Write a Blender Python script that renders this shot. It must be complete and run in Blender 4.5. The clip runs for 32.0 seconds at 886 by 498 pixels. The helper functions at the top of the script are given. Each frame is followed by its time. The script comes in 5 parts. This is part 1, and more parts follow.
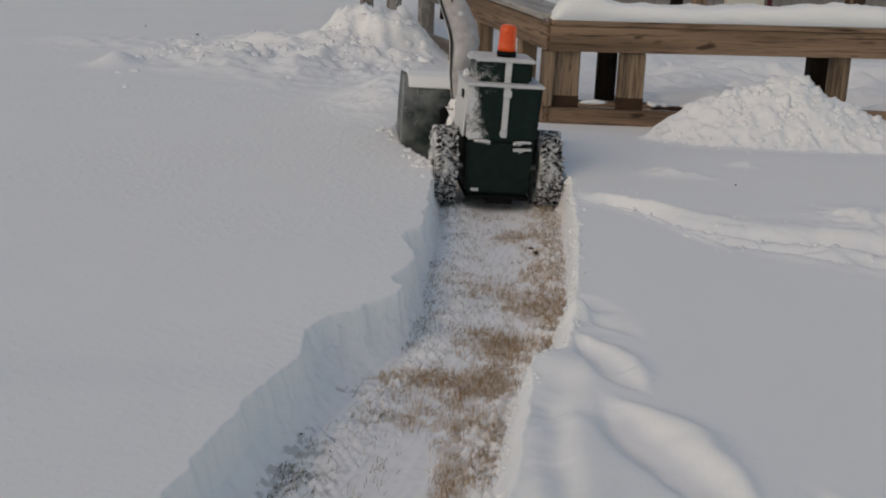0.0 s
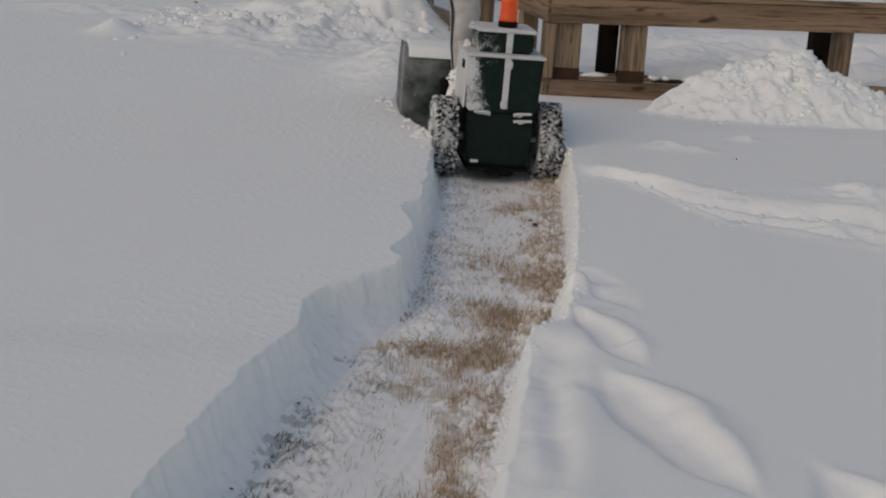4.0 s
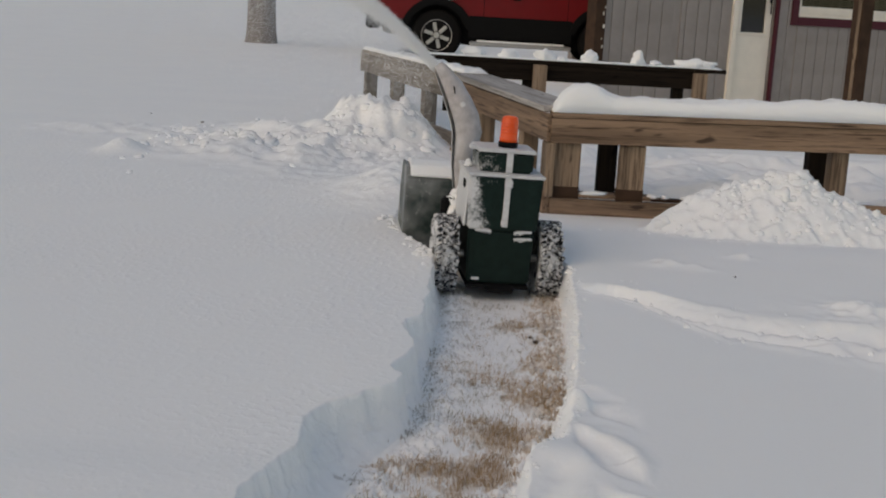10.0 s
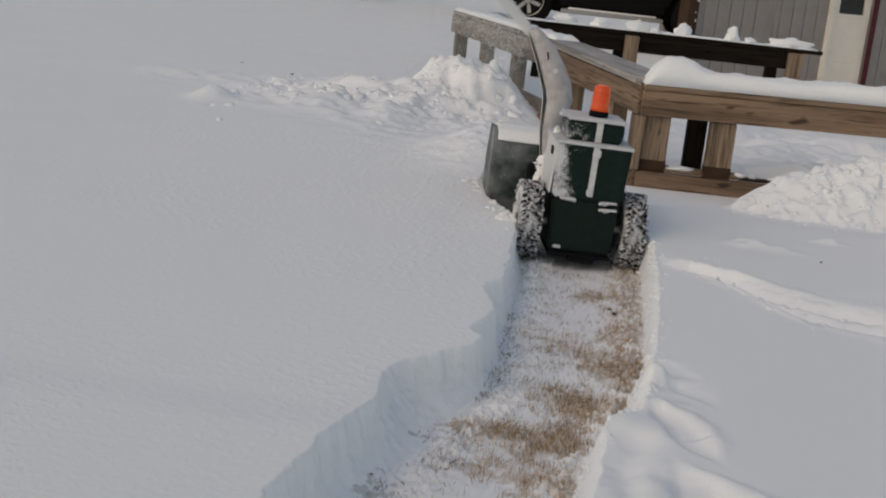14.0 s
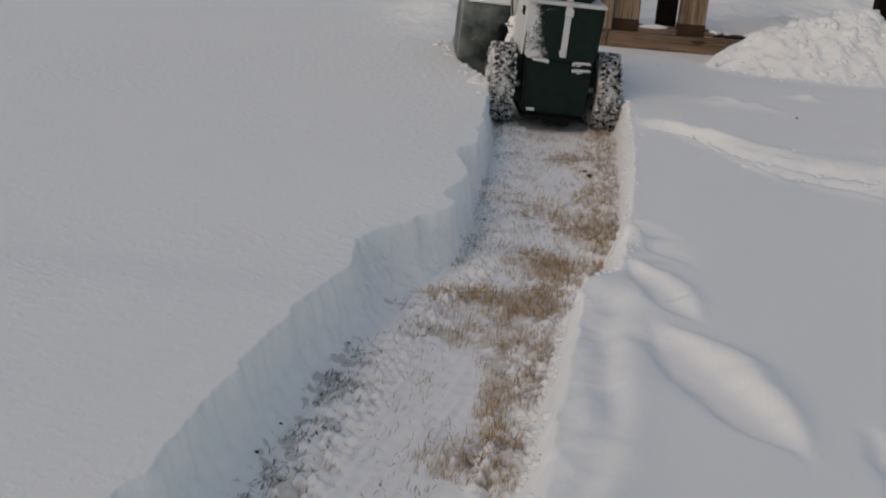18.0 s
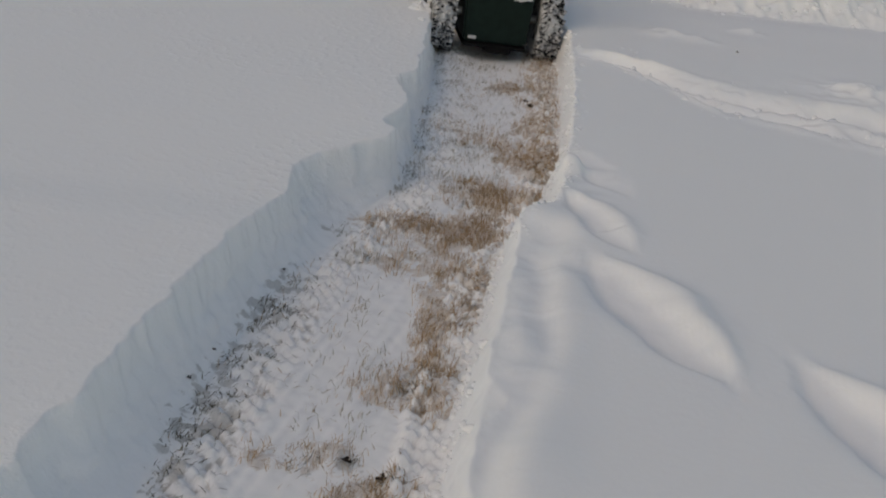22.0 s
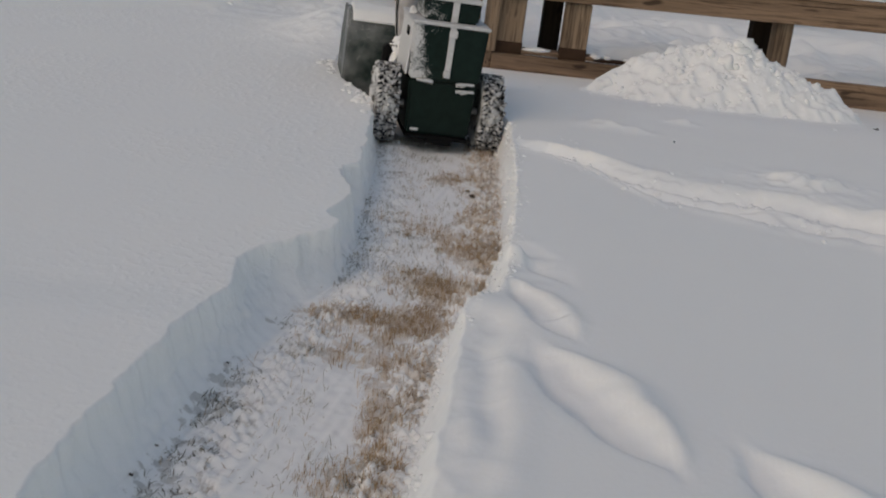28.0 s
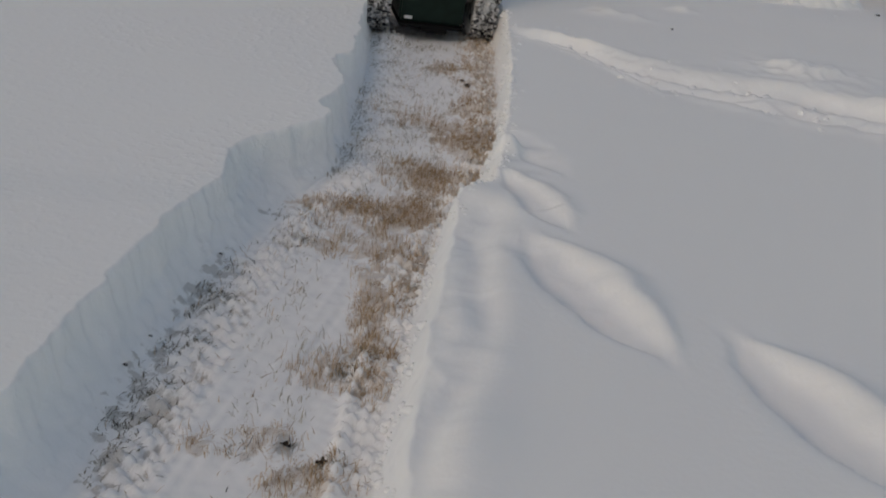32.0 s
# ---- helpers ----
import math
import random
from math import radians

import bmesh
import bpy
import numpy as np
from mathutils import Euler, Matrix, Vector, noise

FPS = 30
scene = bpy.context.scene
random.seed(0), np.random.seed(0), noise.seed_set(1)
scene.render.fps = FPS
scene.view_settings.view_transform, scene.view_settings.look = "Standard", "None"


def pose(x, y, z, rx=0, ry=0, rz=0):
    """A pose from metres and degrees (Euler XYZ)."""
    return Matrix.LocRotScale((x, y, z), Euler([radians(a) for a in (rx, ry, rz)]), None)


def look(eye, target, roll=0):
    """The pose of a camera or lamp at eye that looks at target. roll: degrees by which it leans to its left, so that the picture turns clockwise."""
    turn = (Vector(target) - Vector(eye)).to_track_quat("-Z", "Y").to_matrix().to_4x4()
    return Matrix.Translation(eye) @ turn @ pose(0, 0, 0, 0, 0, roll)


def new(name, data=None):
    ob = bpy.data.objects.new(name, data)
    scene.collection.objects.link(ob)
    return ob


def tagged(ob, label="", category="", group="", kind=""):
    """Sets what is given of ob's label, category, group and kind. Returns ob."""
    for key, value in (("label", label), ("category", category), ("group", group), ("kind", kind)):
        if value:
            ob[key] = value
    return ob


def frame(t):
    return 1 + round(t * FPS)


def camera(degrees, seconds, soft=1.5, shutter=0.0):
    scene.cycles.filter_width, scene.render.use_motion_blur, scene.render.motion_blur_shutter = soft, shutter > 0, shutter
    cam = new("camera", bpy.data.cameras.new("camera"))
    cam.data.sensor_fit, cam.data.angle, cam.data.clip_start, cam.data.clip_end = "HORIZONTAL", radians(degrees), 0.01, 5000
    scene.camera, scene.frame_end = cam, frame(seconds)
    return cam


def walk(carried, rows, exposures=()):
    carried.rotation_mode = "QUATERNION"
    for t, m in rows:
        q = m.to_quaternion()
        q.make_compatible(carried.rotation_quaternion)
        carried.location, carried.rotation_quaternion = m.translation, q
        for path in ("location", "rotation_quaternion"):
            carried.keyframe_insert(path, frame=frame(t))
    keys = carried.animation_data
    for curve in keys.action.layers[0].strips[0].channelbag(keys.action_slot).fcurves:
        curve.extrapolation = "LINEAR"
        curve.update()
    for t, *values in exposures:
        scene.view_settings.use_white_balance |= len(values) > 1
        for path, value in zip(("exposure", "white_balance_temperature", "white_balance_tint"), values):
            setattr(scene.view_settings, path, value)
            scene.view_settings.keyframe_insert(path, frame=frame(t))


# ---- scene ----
cam = camera(38.94, 32.0, soft=2.0, shutter=0.0)
# seconds, eye x y z, degrees down, degrees to the left, lean
PATH = [
    (0, 0.016, -0.016, 1.107, 15.42, 0.46, 2.59),
    (0.5, 0.017, -0.009, 1.106, 15.25, 0.19, 2.81),
    (1, 0.018, -0.002, 1.103, 15.36, 0.26, 2.77),
    (1.5, 0.019, -0.009, 1.108, 15.93, 0.35, 2.73),
    (2, 0.017, 0.005, 1.096, 16.35, 0.25, 2.91),
    (2.5, 0.017, 0.000, 1.100, 16.18, 0.08, 3.06),
    (4.5, 0.009, 0.002, 1.095, 16.77, 0.41, 3.37),
    (5, 0.008, 0.008, 1.098, 16.99, 0.61, 3.36),
    (5.5, 0.011, 0.010, 1.093, 18.13, 0.53, 3.34),
    (6, 0.008, 0.005, 1.097, 18.37, 0.12, 4.00),
    (6.5, 0.007, 0.011, 1.090, 17.79, -0.70, 4.52),
    (7, 0.012, 0.000, 1.097, 15.44, -0.89, 4.31),
    (7.5, 0.013, -0.013, 1.105, 12.34, -0.38, 3.69),
    (8, 0.013, -0.026, 1.107, 11.09, -0.17, 3.38),
    (8.5, 0.015, -0.022, 1.102, 11.13, -0.08, 3.22),
    (9, 0.015, -0.021, 1.104, 11.21, 0.00, 3.30),
    (9.5, 0.018, -0.022, 1.103, 11.15, 0.30, 3.13),
    (10, 0.014, -0.024, 1.104, 11.33, 0.66, 3.29),
    (10.5, 0.007, -0.033, 1.104, 11.31, 1.01, 3.41),
    (11, 0.004, -0.036, 1.105, 11.13, 1.86, 3.50),
    (11.5, 0.002, -0.031, 1.106, 11.27, 2.66, 3.75),
    (12, -0.002, -0.033, 1.106, 11.95, 3.72, 4.22),
    (12.5, -0.011, -0.016, 1.096, 12.89, 4.03, 5.33),
    (13, -0.015, -0.029, 1.100, 13.27, 4.06, 5.87),
    (13.5, -0.013, -0.037, 1.100, 13.15, 4.01, 6.29),
    (15.5, -0.021, -0.007, 1.096, 15.04, 3.88, 6.03),
    (16, -0.023, -0.005, 1.094, 16.13, 3.67, 6.15),
    (16.5, -0.008, 0.001, 1.093, 16.97, 3.40, 5.57),
    (17, -0.009, 0.012, 1.088, 17.86, 2.70, 5.65),
    (17.5, -0.010, 0.012, 1.083, 18.86, 2.46, 5.29),
    (18, -0.010, 0.008, 1.085, 19.16, 2.23, 5.15),
    (18.5, -0.014, 0.012, 1.087, 19.34, 1.47, 5.83),
    (19, -0.011, 0.010, 1.084, 19.52, 0.96, 5.94),
    (19.5, -0.009, 0.010, 1.083, 20.07, 0.72, 5.97),
    (20, -0.007, 0.014, 1.080, 20.44, 0.69, 5.79),
    (20.5, -0.004, 0.011, 1.078, 20.99, 0.85, 5.95),
    (21, -0.016, 0.020, 1.076, 21.32, 0.79, 6.62),
    (21.5, -0.008, 0.024, 1.073, 22.09, 0.17, 6.98),
    (22, -0.003, 0.020, 1.076, 22.05, -1.02, 7.14),
    (22.5, 0.006, 0.023, 1.081, 18.12, -2.12, 6.77),
    (23, 0.001, 0.008, 1.107, 11.61, -2.34, 6.49),
    (23.5, 0.011, 0.014, 1.097, 10.46, -2.58, 5.84),
    (24, 0.006, -0.006, 1.106, 11.12, -2.56, 5.92),
    (24.5, -0.004, -0.010, 1.107, 12.20, -2.42, 6.70),
    (25, -0.013, -0.001, 1.103, 13.35, -2.48, 6.85),
    (25.5, -0.015, -0.001, 1.102, 14.00, -2.47, 7.38),
    (26, -0.017, -0.001, 1.102, 14.85, -2.56, 7.63),
    (26.5, -0.017, 0.010, 1.095, 16.08, -2.96, 7.60),
    (28.5, -0.005, 0.018, 1.079, 17.75, -3.17, 7.11),
    (29, -0.003, 0.009, 1.083, 18.11, -3.04, 6.86),
    (29.5, -0.013, 0.009, 1.085, 19.60, -2.74, 7.14),
    (30, -0.003, 0.017, 1.080, 21.15, -3.12, 7.25),
    (30.5, 0.001, 0.026, 1.079, 22.41, -3.46, 7.15),
    (31, -0.001, 0.026, 1.071, 23.10, -3.45, 7.10),
    (31.5, -0.005, 0.028, 1.067, 23.47, -3.89, 7.36),
    (32, 0.007, 0.023, 1.078, 22.62, -3.94, 7.24),
]


def aim(x, y, z, down, left, lean):
    a, b = radians(down), radians(left)
    way = Vector((-math.sin(b) * math.cos(a), math.cos(b) * math.cos(a), -math.sin(a)))
    return look((x, y, z), Vector((x, y, z)) + way, lean)


walk(cam, [(r[0], aim(*r[1:])) for r in PATH], [(t_, e_ + 0.19, 8550, 7) for t_, e_ in ((0, -0.12), (5, -0.13), (8, -0.08), (9, 0.0), (13, 0.05), (16, -0.04), (17, -0.12), (19, -0.15), (22, -0.15), (23, -0.02), (24, 0.08), (25, 0.11), (26, -0.06), (30, -0.08), (32, -0.21))])

# ---- light: a low, veiled sun from the left and a pale sky ----
SUN_TURN, SUN_RISE = 134.0, 42.0
world = bpy.data.worlds.new("sky")
scene.world = world
world.use_nodes = True
wn = world.node_tree
sky = wn.nodes.new("ShaderNodeTexSky")
sky.sky_type, sky.sun_disc = "NISHITA", False
sky.sun_elevation, sky.sun_rotation = radians(SUN_RISE), radians(-SUN_TURN)
sky.air_density, sky.dust_density, sky.ozone_density = 1.0, 1.3, 1.0
back = wn.nodes["Background"]
wn.links.new(sky.outputs[0], back.inputs[0])
back.inputs[1].default_value = 0.109
sun = new("sun", bpy.data.lights.new("sun", "SUN"))
sun.data.energy, sun.data.angle, sun.data.color = 0.145, radians(46), (1.0, 0.64, 0.46)
a, b = radians(SUN_TURN), radians(SUN_RISE)
sun.matrix_world = look((0, 0, 0), (math.sin(a) * math.cos(b), -math.cos(a) * math.cos(b), -math.sin(b)))


# ---- materials ----
def nodes_of(name):
    m = bpy.data.materials.new(name)
    m.use_nodes = True
    return m, m.node_tree, m.node_tree.nodes["Principled BSDF"]


def noise_node(t, scale, detail=4.0, rough=0.55, vec=None, stretch=None):
    n = t.nodes.new("ShaderNodeTexNoise")
    n.inputs["Scale"].default_value, n.inputs["Detail"].default_value, n.inputs["Roughness"].default_value = scale, detail, rough
    if vec is None:
        vec = t.nodes.new("ShaderNodeTexCoord").outputs["Object"]
    if stretch:
        mp = t.nodes.new("ShaderNodeMapping")
        mp.inputs["Scale"].default_value = stretch
        t.links.new(vec, mp.inputs[0])
        vec = mp.outputs[0]
    t.links.new(vec, n.inputs["Vector"])
    return n.outputs["Fac"]


def ramp_node(t, fac, stops):
    r = t.nodes.new("ShaderNodeValToRGB")
    while len(r.color_ramp.elements) < len(stops):
        r.color_ramp.elements.new(0.5)
    for e, (p, c) in zip(r.color_ramp.elements, stops):
        e.position, e.color = p, (*c, 1) if len(c) == 3 else c
    t.links.new(fac, r.inputs[0])
    return r.outputs[0]


def mixed(t, fac, c1, c2, mode="MIX"):
    m = t.nodes.new("ShaderNodeMix")
    m.data_type, m.blend_type = "RGBA", mode
    for sock, v in ((m.inputs[0], fac), (m.inputs[6], c1), (m.inputs[7], c2)):
        if isinstance(v, (int, float)):
            sock.default_value = v
        elif isinstance(v, tuple):
            sock.default_value = (*v, 1)
        else:
            t.links.new(v, sock)
    return m.outputs[2]


def bumped(t, shader, heights, strength, distance):
    b = t.nodes.new("ShaderNodeBump")
    b.inputs["Strength"].default_value, b.inputs["Distance"].default_value = strength, distance
    t.links.new(heights, b.inputs["Height"])
    t.links.new(b.outputs[0], shader.inputs["Normal"])


def plain(name, color, rough=0.6, metal=0.0, vary=0.12, scale=30.0, bump=0.15, dist=0.002):
    m, t, s = nodes_of(name)
    dark, light = tuple(c * (1 - vary) for c in color), tuple(min(1, c * (1 + vary)) for c in color)
    f = noise_node(t, scale, 6)
    t.links.new(ramp_node(t, f, [(0.3, dark), (0.7, light)]), s.inputs["Base Color"])
    s.inputs["Roughness"].default_value, s.inputs["Metallic"].default_value = rough, metal
    if bump:
        bumped(t, s, f, bump, dist)
    return m


def snow_material(name, grain=1.0, littered=False):
    m, t, s = nodes_of(name)
    co = t.nodes.new("ShaderNodeTexCoord").outputs["Object"]
    big, small, tiny = noise_node(t, 2.2, 3, 0.5, co), noise_node(t, 62, 4, 0.6, co), noise_node(t, 210, 4, 0.7, co)
    tone = ramp_node(t, big, [(0.3, (0.93, 0.938, 0.95)), (0.7, (0.962, 0.966, 0.97))])
    if littered:        # straw and turf showing through where the sheet says so
        for key, dark, light, amount in (("straw", (0.30, 0.18, 0.08), (0.62, 0.46, 0.30), 0.34), ("turf", (0.07, 0.062, 0.045), (0.36, 0.32, 0.26), 0.42)):
            has = t.nodes.new("ShaderNodeAttribute")
            has.attribute_name = key
            k = t.nodes.new("ShaderNodeMath")
            k.operation = "MULTIPLY_ADD"
            t.links.new(has.outputs["Fac"], k.inputs[0])
            k.inputs[1].default_value = 1.1
            t.links.new(noise_node(t, 330, 4, 0.7, co, (1.0, 0.35, 1.0)), k.inputs[2])
            f = ramp_node(t, k.outputs[0], [(0.70, (0, 0, 0)), (1.60, (amount, amount, amount))])
            tone = mixed(t, f, tone, ramp_node(t, noise_node(t, 420, 3, 0.6, co), [(0.35, dark), (0.65, light)]))
    t.links.new(tone, s.inputs["Base Color"])
    s.inputs["Roughness"].default_value = 0.75
    s.inputs["Specular IOR Level"].default_value = 0.25
    s.inputs["Subsurface Weight"].default_value, s.inputs["Subsurface Scale"].default_value = 0.4, 0.012
    s.inputs["Subsurface Radius"].default_value = (1.0, 0.95, 0.9)
    add = t.nodes.new("ShaderNodeMath")
    add.operation = "MULTIPLY_ADD"
    add.inputs[1].default_value = 0.35
    t.links.new(tiny, add.inputs[0])
    t.links.new(small, add.inputs[2])
    heights = add.outputs[0]
    if littered:        # blown crumbs make the sheet coarser on one side of the path
        has = t.nodes.new("ShaderNodeAttribute")
        has.attribute_name = "crumbs"
        lumps = ramp_node(t, noise_node(t, 34, 3, 0.55, co), [(0.50, (0, 0, 0)), (0.68, (1, 1, 1))])
        more = t.nodes.new("ShaderNodeMath")
        more.operation = "MULTIPLY"
        t.links.new(has.outputs["Fac"], more.inputs[0])
        t.links.new(lumps, more.inputs[1])
        total = t.nodes.new("ShaderNodeMath")
        total.operation = "MULTIPLY_ADD"
        total.inputs[1].default_value = 4.0
        t.links.new(more.outputs[0], total.inputs[0])
        t.links.new(heights, total.inputs[2])
        heights = total.outputs[0]
    bumped(t, s, heights, 0.22, 0.0035 * grain)
    return m


def wood_material(name, dark, light, grain=(3.0, 60.0, 60.0), rough=0.8):
    m, t, s = nodes_of(name)
    co = t.nodes.new("ShaderNodeTexCoord").outputs["Object"]
    ri = t.nodes.new("ShaderNodeObjectInfo").outputs["Random"]
    off = t.nodes.new("ShaderNodeVectorMath")
    off.operation = "ADD"
    t.links.new(co, off.inputs[0])
    t.links.new(ri, off.inputs[1])
    fine = noise_node(t, 1.0, 8, 0.65, off.outputs[0], grain)
    broad = noise_node(t, 1.0, 3, 0.5, off.outputs[0], tuple(g * 0.22 for g in grain))
    c = ramp_node(t, fine, [(0.32, dark), (0.52, light), (0.72, tuple(0.7 * l + 0.3 * d for l, d in zip(light, dark)))])
    c = mixed(t, ramp_node(t, broad, [(0.4, (0.0, 0.0, 0.0)), (0.75, (0.7, 0.7, 0.7))]), c, tuple(0.55 * d for d in dark))
    # thin dark checks along the grain, and knots
    check = noise_node(t, 1.0, 2, 0.5, off.outputs[0], tuple(g * (0.6 if g < 20 else 1.7) for g in grain))
    c = mixed(t, ramp_node(t, check, [(0.29, (0.5, 0.5, 0.5)), (0.37, (0, 0, 0))]), c, tuple(0.4 * d for d in dark))
    knot = noise_node(t, 1.0, 1, 0.4, off.outputs[0], tuple(g * (2.2 if g < 20 else 0.33) for g in grain))
    c = mixed(t, ramp_node(t, knot, [(0.70, (0, 0, 0)), (0.78, (0.8, 0.8, 0.8))]), c, tuple(0.6 * d for d in dark))
    t.links.new(c, s.inputs["Base Color"])
    s.inputs["Roughness"].default_value = rough
    s.inputs["Specular IOR Level"].default_value = 0.3
    bumped(t, s, fine, 0.5, 0.004)
    return m


CLOD = snow_material("clod_snow", 1.4)
GROUND = snow_material("ground_snow", 1.0, True)
WOOD = wood_material("weathered_wood", (0.050, 0.027, 0.015), (0.330, 0.215, 0.142))
GREYWOOD = wood_material("grey_weathered_wood", (0.12, 0.10, 0.085), (0.31, 0.27, 0.235))
GREYWOOD_UP = wood_material("grey_weathered_post_wood", (0.10, 0.085, 0.07), (0.28, 0.24, 0.21), (60.0, 60.0, 3.0))
WOOD_UP = wood_material("weathered_post_wood", (0.058, 0.034, 0.020), (0.34, 0.235, 0.158), (60.0, 60.0, 3.0))
# near-black copies of the wood: the shade on boards and posts is in their colour
SHADEWOOD = wood_material("shade_dark_wood", (0.005, 0.004, 0.003), (0.020, 0.014, 0.010), rough=0.95)
SHADEWOOD_UP = wood_material("shade_dark_post_wood", (0.005, 0.004, 0.003), (0.020, 0.014, 0.010), (60.0, 60.0, 3.0), rough=0.95)
for m_ in (SHADEWOOD, SHADEWOOD_UP):
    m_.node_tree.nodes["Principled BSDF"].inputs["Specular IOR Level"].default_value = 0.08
RUBBER = plain("tyre_rubber", (0.008, 0.0075, 0.0075), 0.85, 0, 0.3, 60)
BLACK = plain("black_plastic", (0.005, 0.005, 0.0055), 0.65)
STEEL = plain("dull_steel", (0.35, 0.34, 0.33), 0.45, 0.9)
for m_ in (BLACK, RUBBER):
    m_.node_tree.nodes["Principled BSDF"].inputs["Specular IOR Level"].default_value = 0.1
RED = plain("red_car_paint", (0.155, 0.003, 0.006), 0.35, 0.0, 0.08, 5, 0.0)
RED.node_tree.nodes["Principled BSDF"].inputs["Specular IOR Level"].default_value = 0.25
ALLOY = plain("alloy", (0.45, 0.44, 0.43), 0.35, 0.8)
GREYSIDING = plain("grey_siding_paint", (0.305, 0.268, 0.248), 0.7, 0, 0.12, 3, 0.1)
WHITE = plain("cream_white_paint", (0.84, 0.75, 0.64), 0.5, 0, 0.05, 4, 0.05)
MAROON = plain("maroon_trim_paint", (0.085, 0.020, 0.028), 0.6)
BROWN = plain("brown_post_paint", (0.055, 0.030, 0.018), 0.7, 0, 0.3, 8)
GLASS = plain("window_glass", (0.01, 0.011, 0.012), 0.08, 0, 0.0, 3, 0)
for m_ in (BROWN, MAROON, GREYSIDING):
    m_.node_tree.nodes["Principled BSDF"].inputs["Specular IOR Level"].default_value = 0.15
PANE, pt_, ps_ = nodes_of("clear_pane")
ps_.inputs["Base Color"].default_value = (0.42, 0.43, 0.43, 1)
ps_.inputs["Transmission Weight"].default_value, ps_.inputs["Roughness"].default_value = 1.0, 0.03
BARK = plain("tree_bark", (0.23, 0.205, 0.195), 0.9, 0, 0.3, 34, 0.8, 0.02)

# amber beacon lens, lit only dimly
AMBER, at_, as_ = nodes_of("amber_lens")
as_.inputs["Base Color"].default_value = (0.66, 0.065, 0.010, 1)
as_.inputs["Roughness"].default_value = 0.25
as_.inputs["Emission Color"].default_value = (1.0, 0.16, 0.02, 1)
as_.inputs["Emission Strength"].default_value = 0.07


# ---- building helpers ----
def part(name, bm, material, parent=None, label="", smooth=False):
    me = bpy.data.meshes.new(name)
    bm.normal_update()
    bm.to_mesh(me)
    bm.free()
    me.materials.append(material)
    if smooth:
        me.polygons.foreach_set("use_smooth", [True] * len(me.polygons))
    ob = new(name, me)
    if parent is not None:
        ob.parent = parent
    if label:
        tagged(ob, label)
    return ob


def thing(name, label, category, m=None, group="", kind=""):
    ob = new(name)
    ob.empty_display_size = 0.1
    if m is not None:
        ob.matrix_world = m
    return tagged(ob, label, category, group, kind)


def box(sx, sy, sz, at=(0, 0, 0), bevel=0.0, turn=None, bm=None, seg=1):
    """A bevelled box, its centre at the place given."""
    own = bmesh.new()
    bmesh.ops.create_cube(own, size=1, matrix=Matrix.Diagonal((sx, sy, sz, 1)))
    if bevel:
        bmesh.ops.bevel(own, geom=own.edges[:], offset=bevel, segments=seg, affect="EDGES", profile=0.6)
    m = Matrix.Translation(at) @ (turn if turn is not None else Matrix())
    bmesh.ops.transform(own, matrix=m, verts=own.verts)
    return joined(bm, own)


def joined(bm, own):
    if bm is None:
        return own
    me = bpy.data.meshes.new("tmp")
    own.to_mesh(me)
    own.free()
    bm.from_mesh(me)
    bpy.data.meshes.remove(me)
    return bm


def tube(r1, r2, h, at=(0, 0, 0), n=20, turn=None, bm=None, caps=True):
    own = bmesh.new()
    bmesh.ops.create_cone(own, cap_ends=caps, segments=n, radius1=r1, radius2=r2, depth=h)
    m = Matrix.Translation(at) @ (turn if turn is not None else Matrix())
    bmesh.ops.transform(own, matrix=m, verts=own.verts)
    return joined(bm, own)


def lathe(profile, n=32, turn=None, at=(0, 0, 0), bm=None):
    """Turns (radius, height) pairs about z."""
    own = bmesh.new()
    rings = []
    for r, z in profile:
        rings.append([own.verts.new((r * math.cos(2 * math.pi * k / n), r * math.sin(2 * math.pi * k / n), z)) for k in range(n)])
    for p, q in zip(rings, rings[1:]):
        for k in range(n):
            own.faces.new((p[k], p[(k + 1) % n], q[(k + 1) % n], q[k]))
    for ring, flip in ((rings[0], True), (rings[-1], False)):
        if ring[0].co.to_2d().length > 1e-6:
            own.faces.new(ring[::-1] if flip else ring)
    bmesh.ops.remove_doubles(own, verts=own.verts, dist=1e-5)
    bmesh.ops.recalc_face_normals(own, faces=own.faces)
    m = Matrix.Translation(at) @ (turn if turn is not None else Matrix())
    bmesh.ops.transform(own, matrix=m, verts=own.verts)
    return joined(bm, own)


def prism(outline, depth, axis="y", at=(0, 0, 0), bevel=0.0, bm=None):
    """An outline of (u, v) pairs, extruded: axis y takes (x, z), axis x takes (y, z), axis z takes (x, y)."""
    own = bmesh.new()
    def put(u, v, w):
        return {"y": (u, w, v), "x": (w, u, v), "z": (u, v, w)}[axis]
    a_ = [own.verts.new(put(u, v, -depth / 2)) for u, v in outline]
    b_ = [own.verts.new(put(u, v, depth / 2)) for u, v in outline]
    own.faces.new(a_)
    own.faces.new(b_[::-1])
    for k in range(len(outline)):
        own.faces.new((a_[k], b_[k], b_[(k + 1) % len(outline)], a_[(k + 1) % len(outline)]))
    bmesh.ops.recalc_face_normals(own, faces=own.faces)
    if bevel:
        bmesh.ops.bevel(own, geom=own.edges[:], offset=bevel, segments=2, affect="EDGES")
    bmesh.ops.translate(own, vec=at, verts=own.verts)
    return joined(bm, own)


# ---- the ground: one sheet of snow with the cleared path cut into it ----


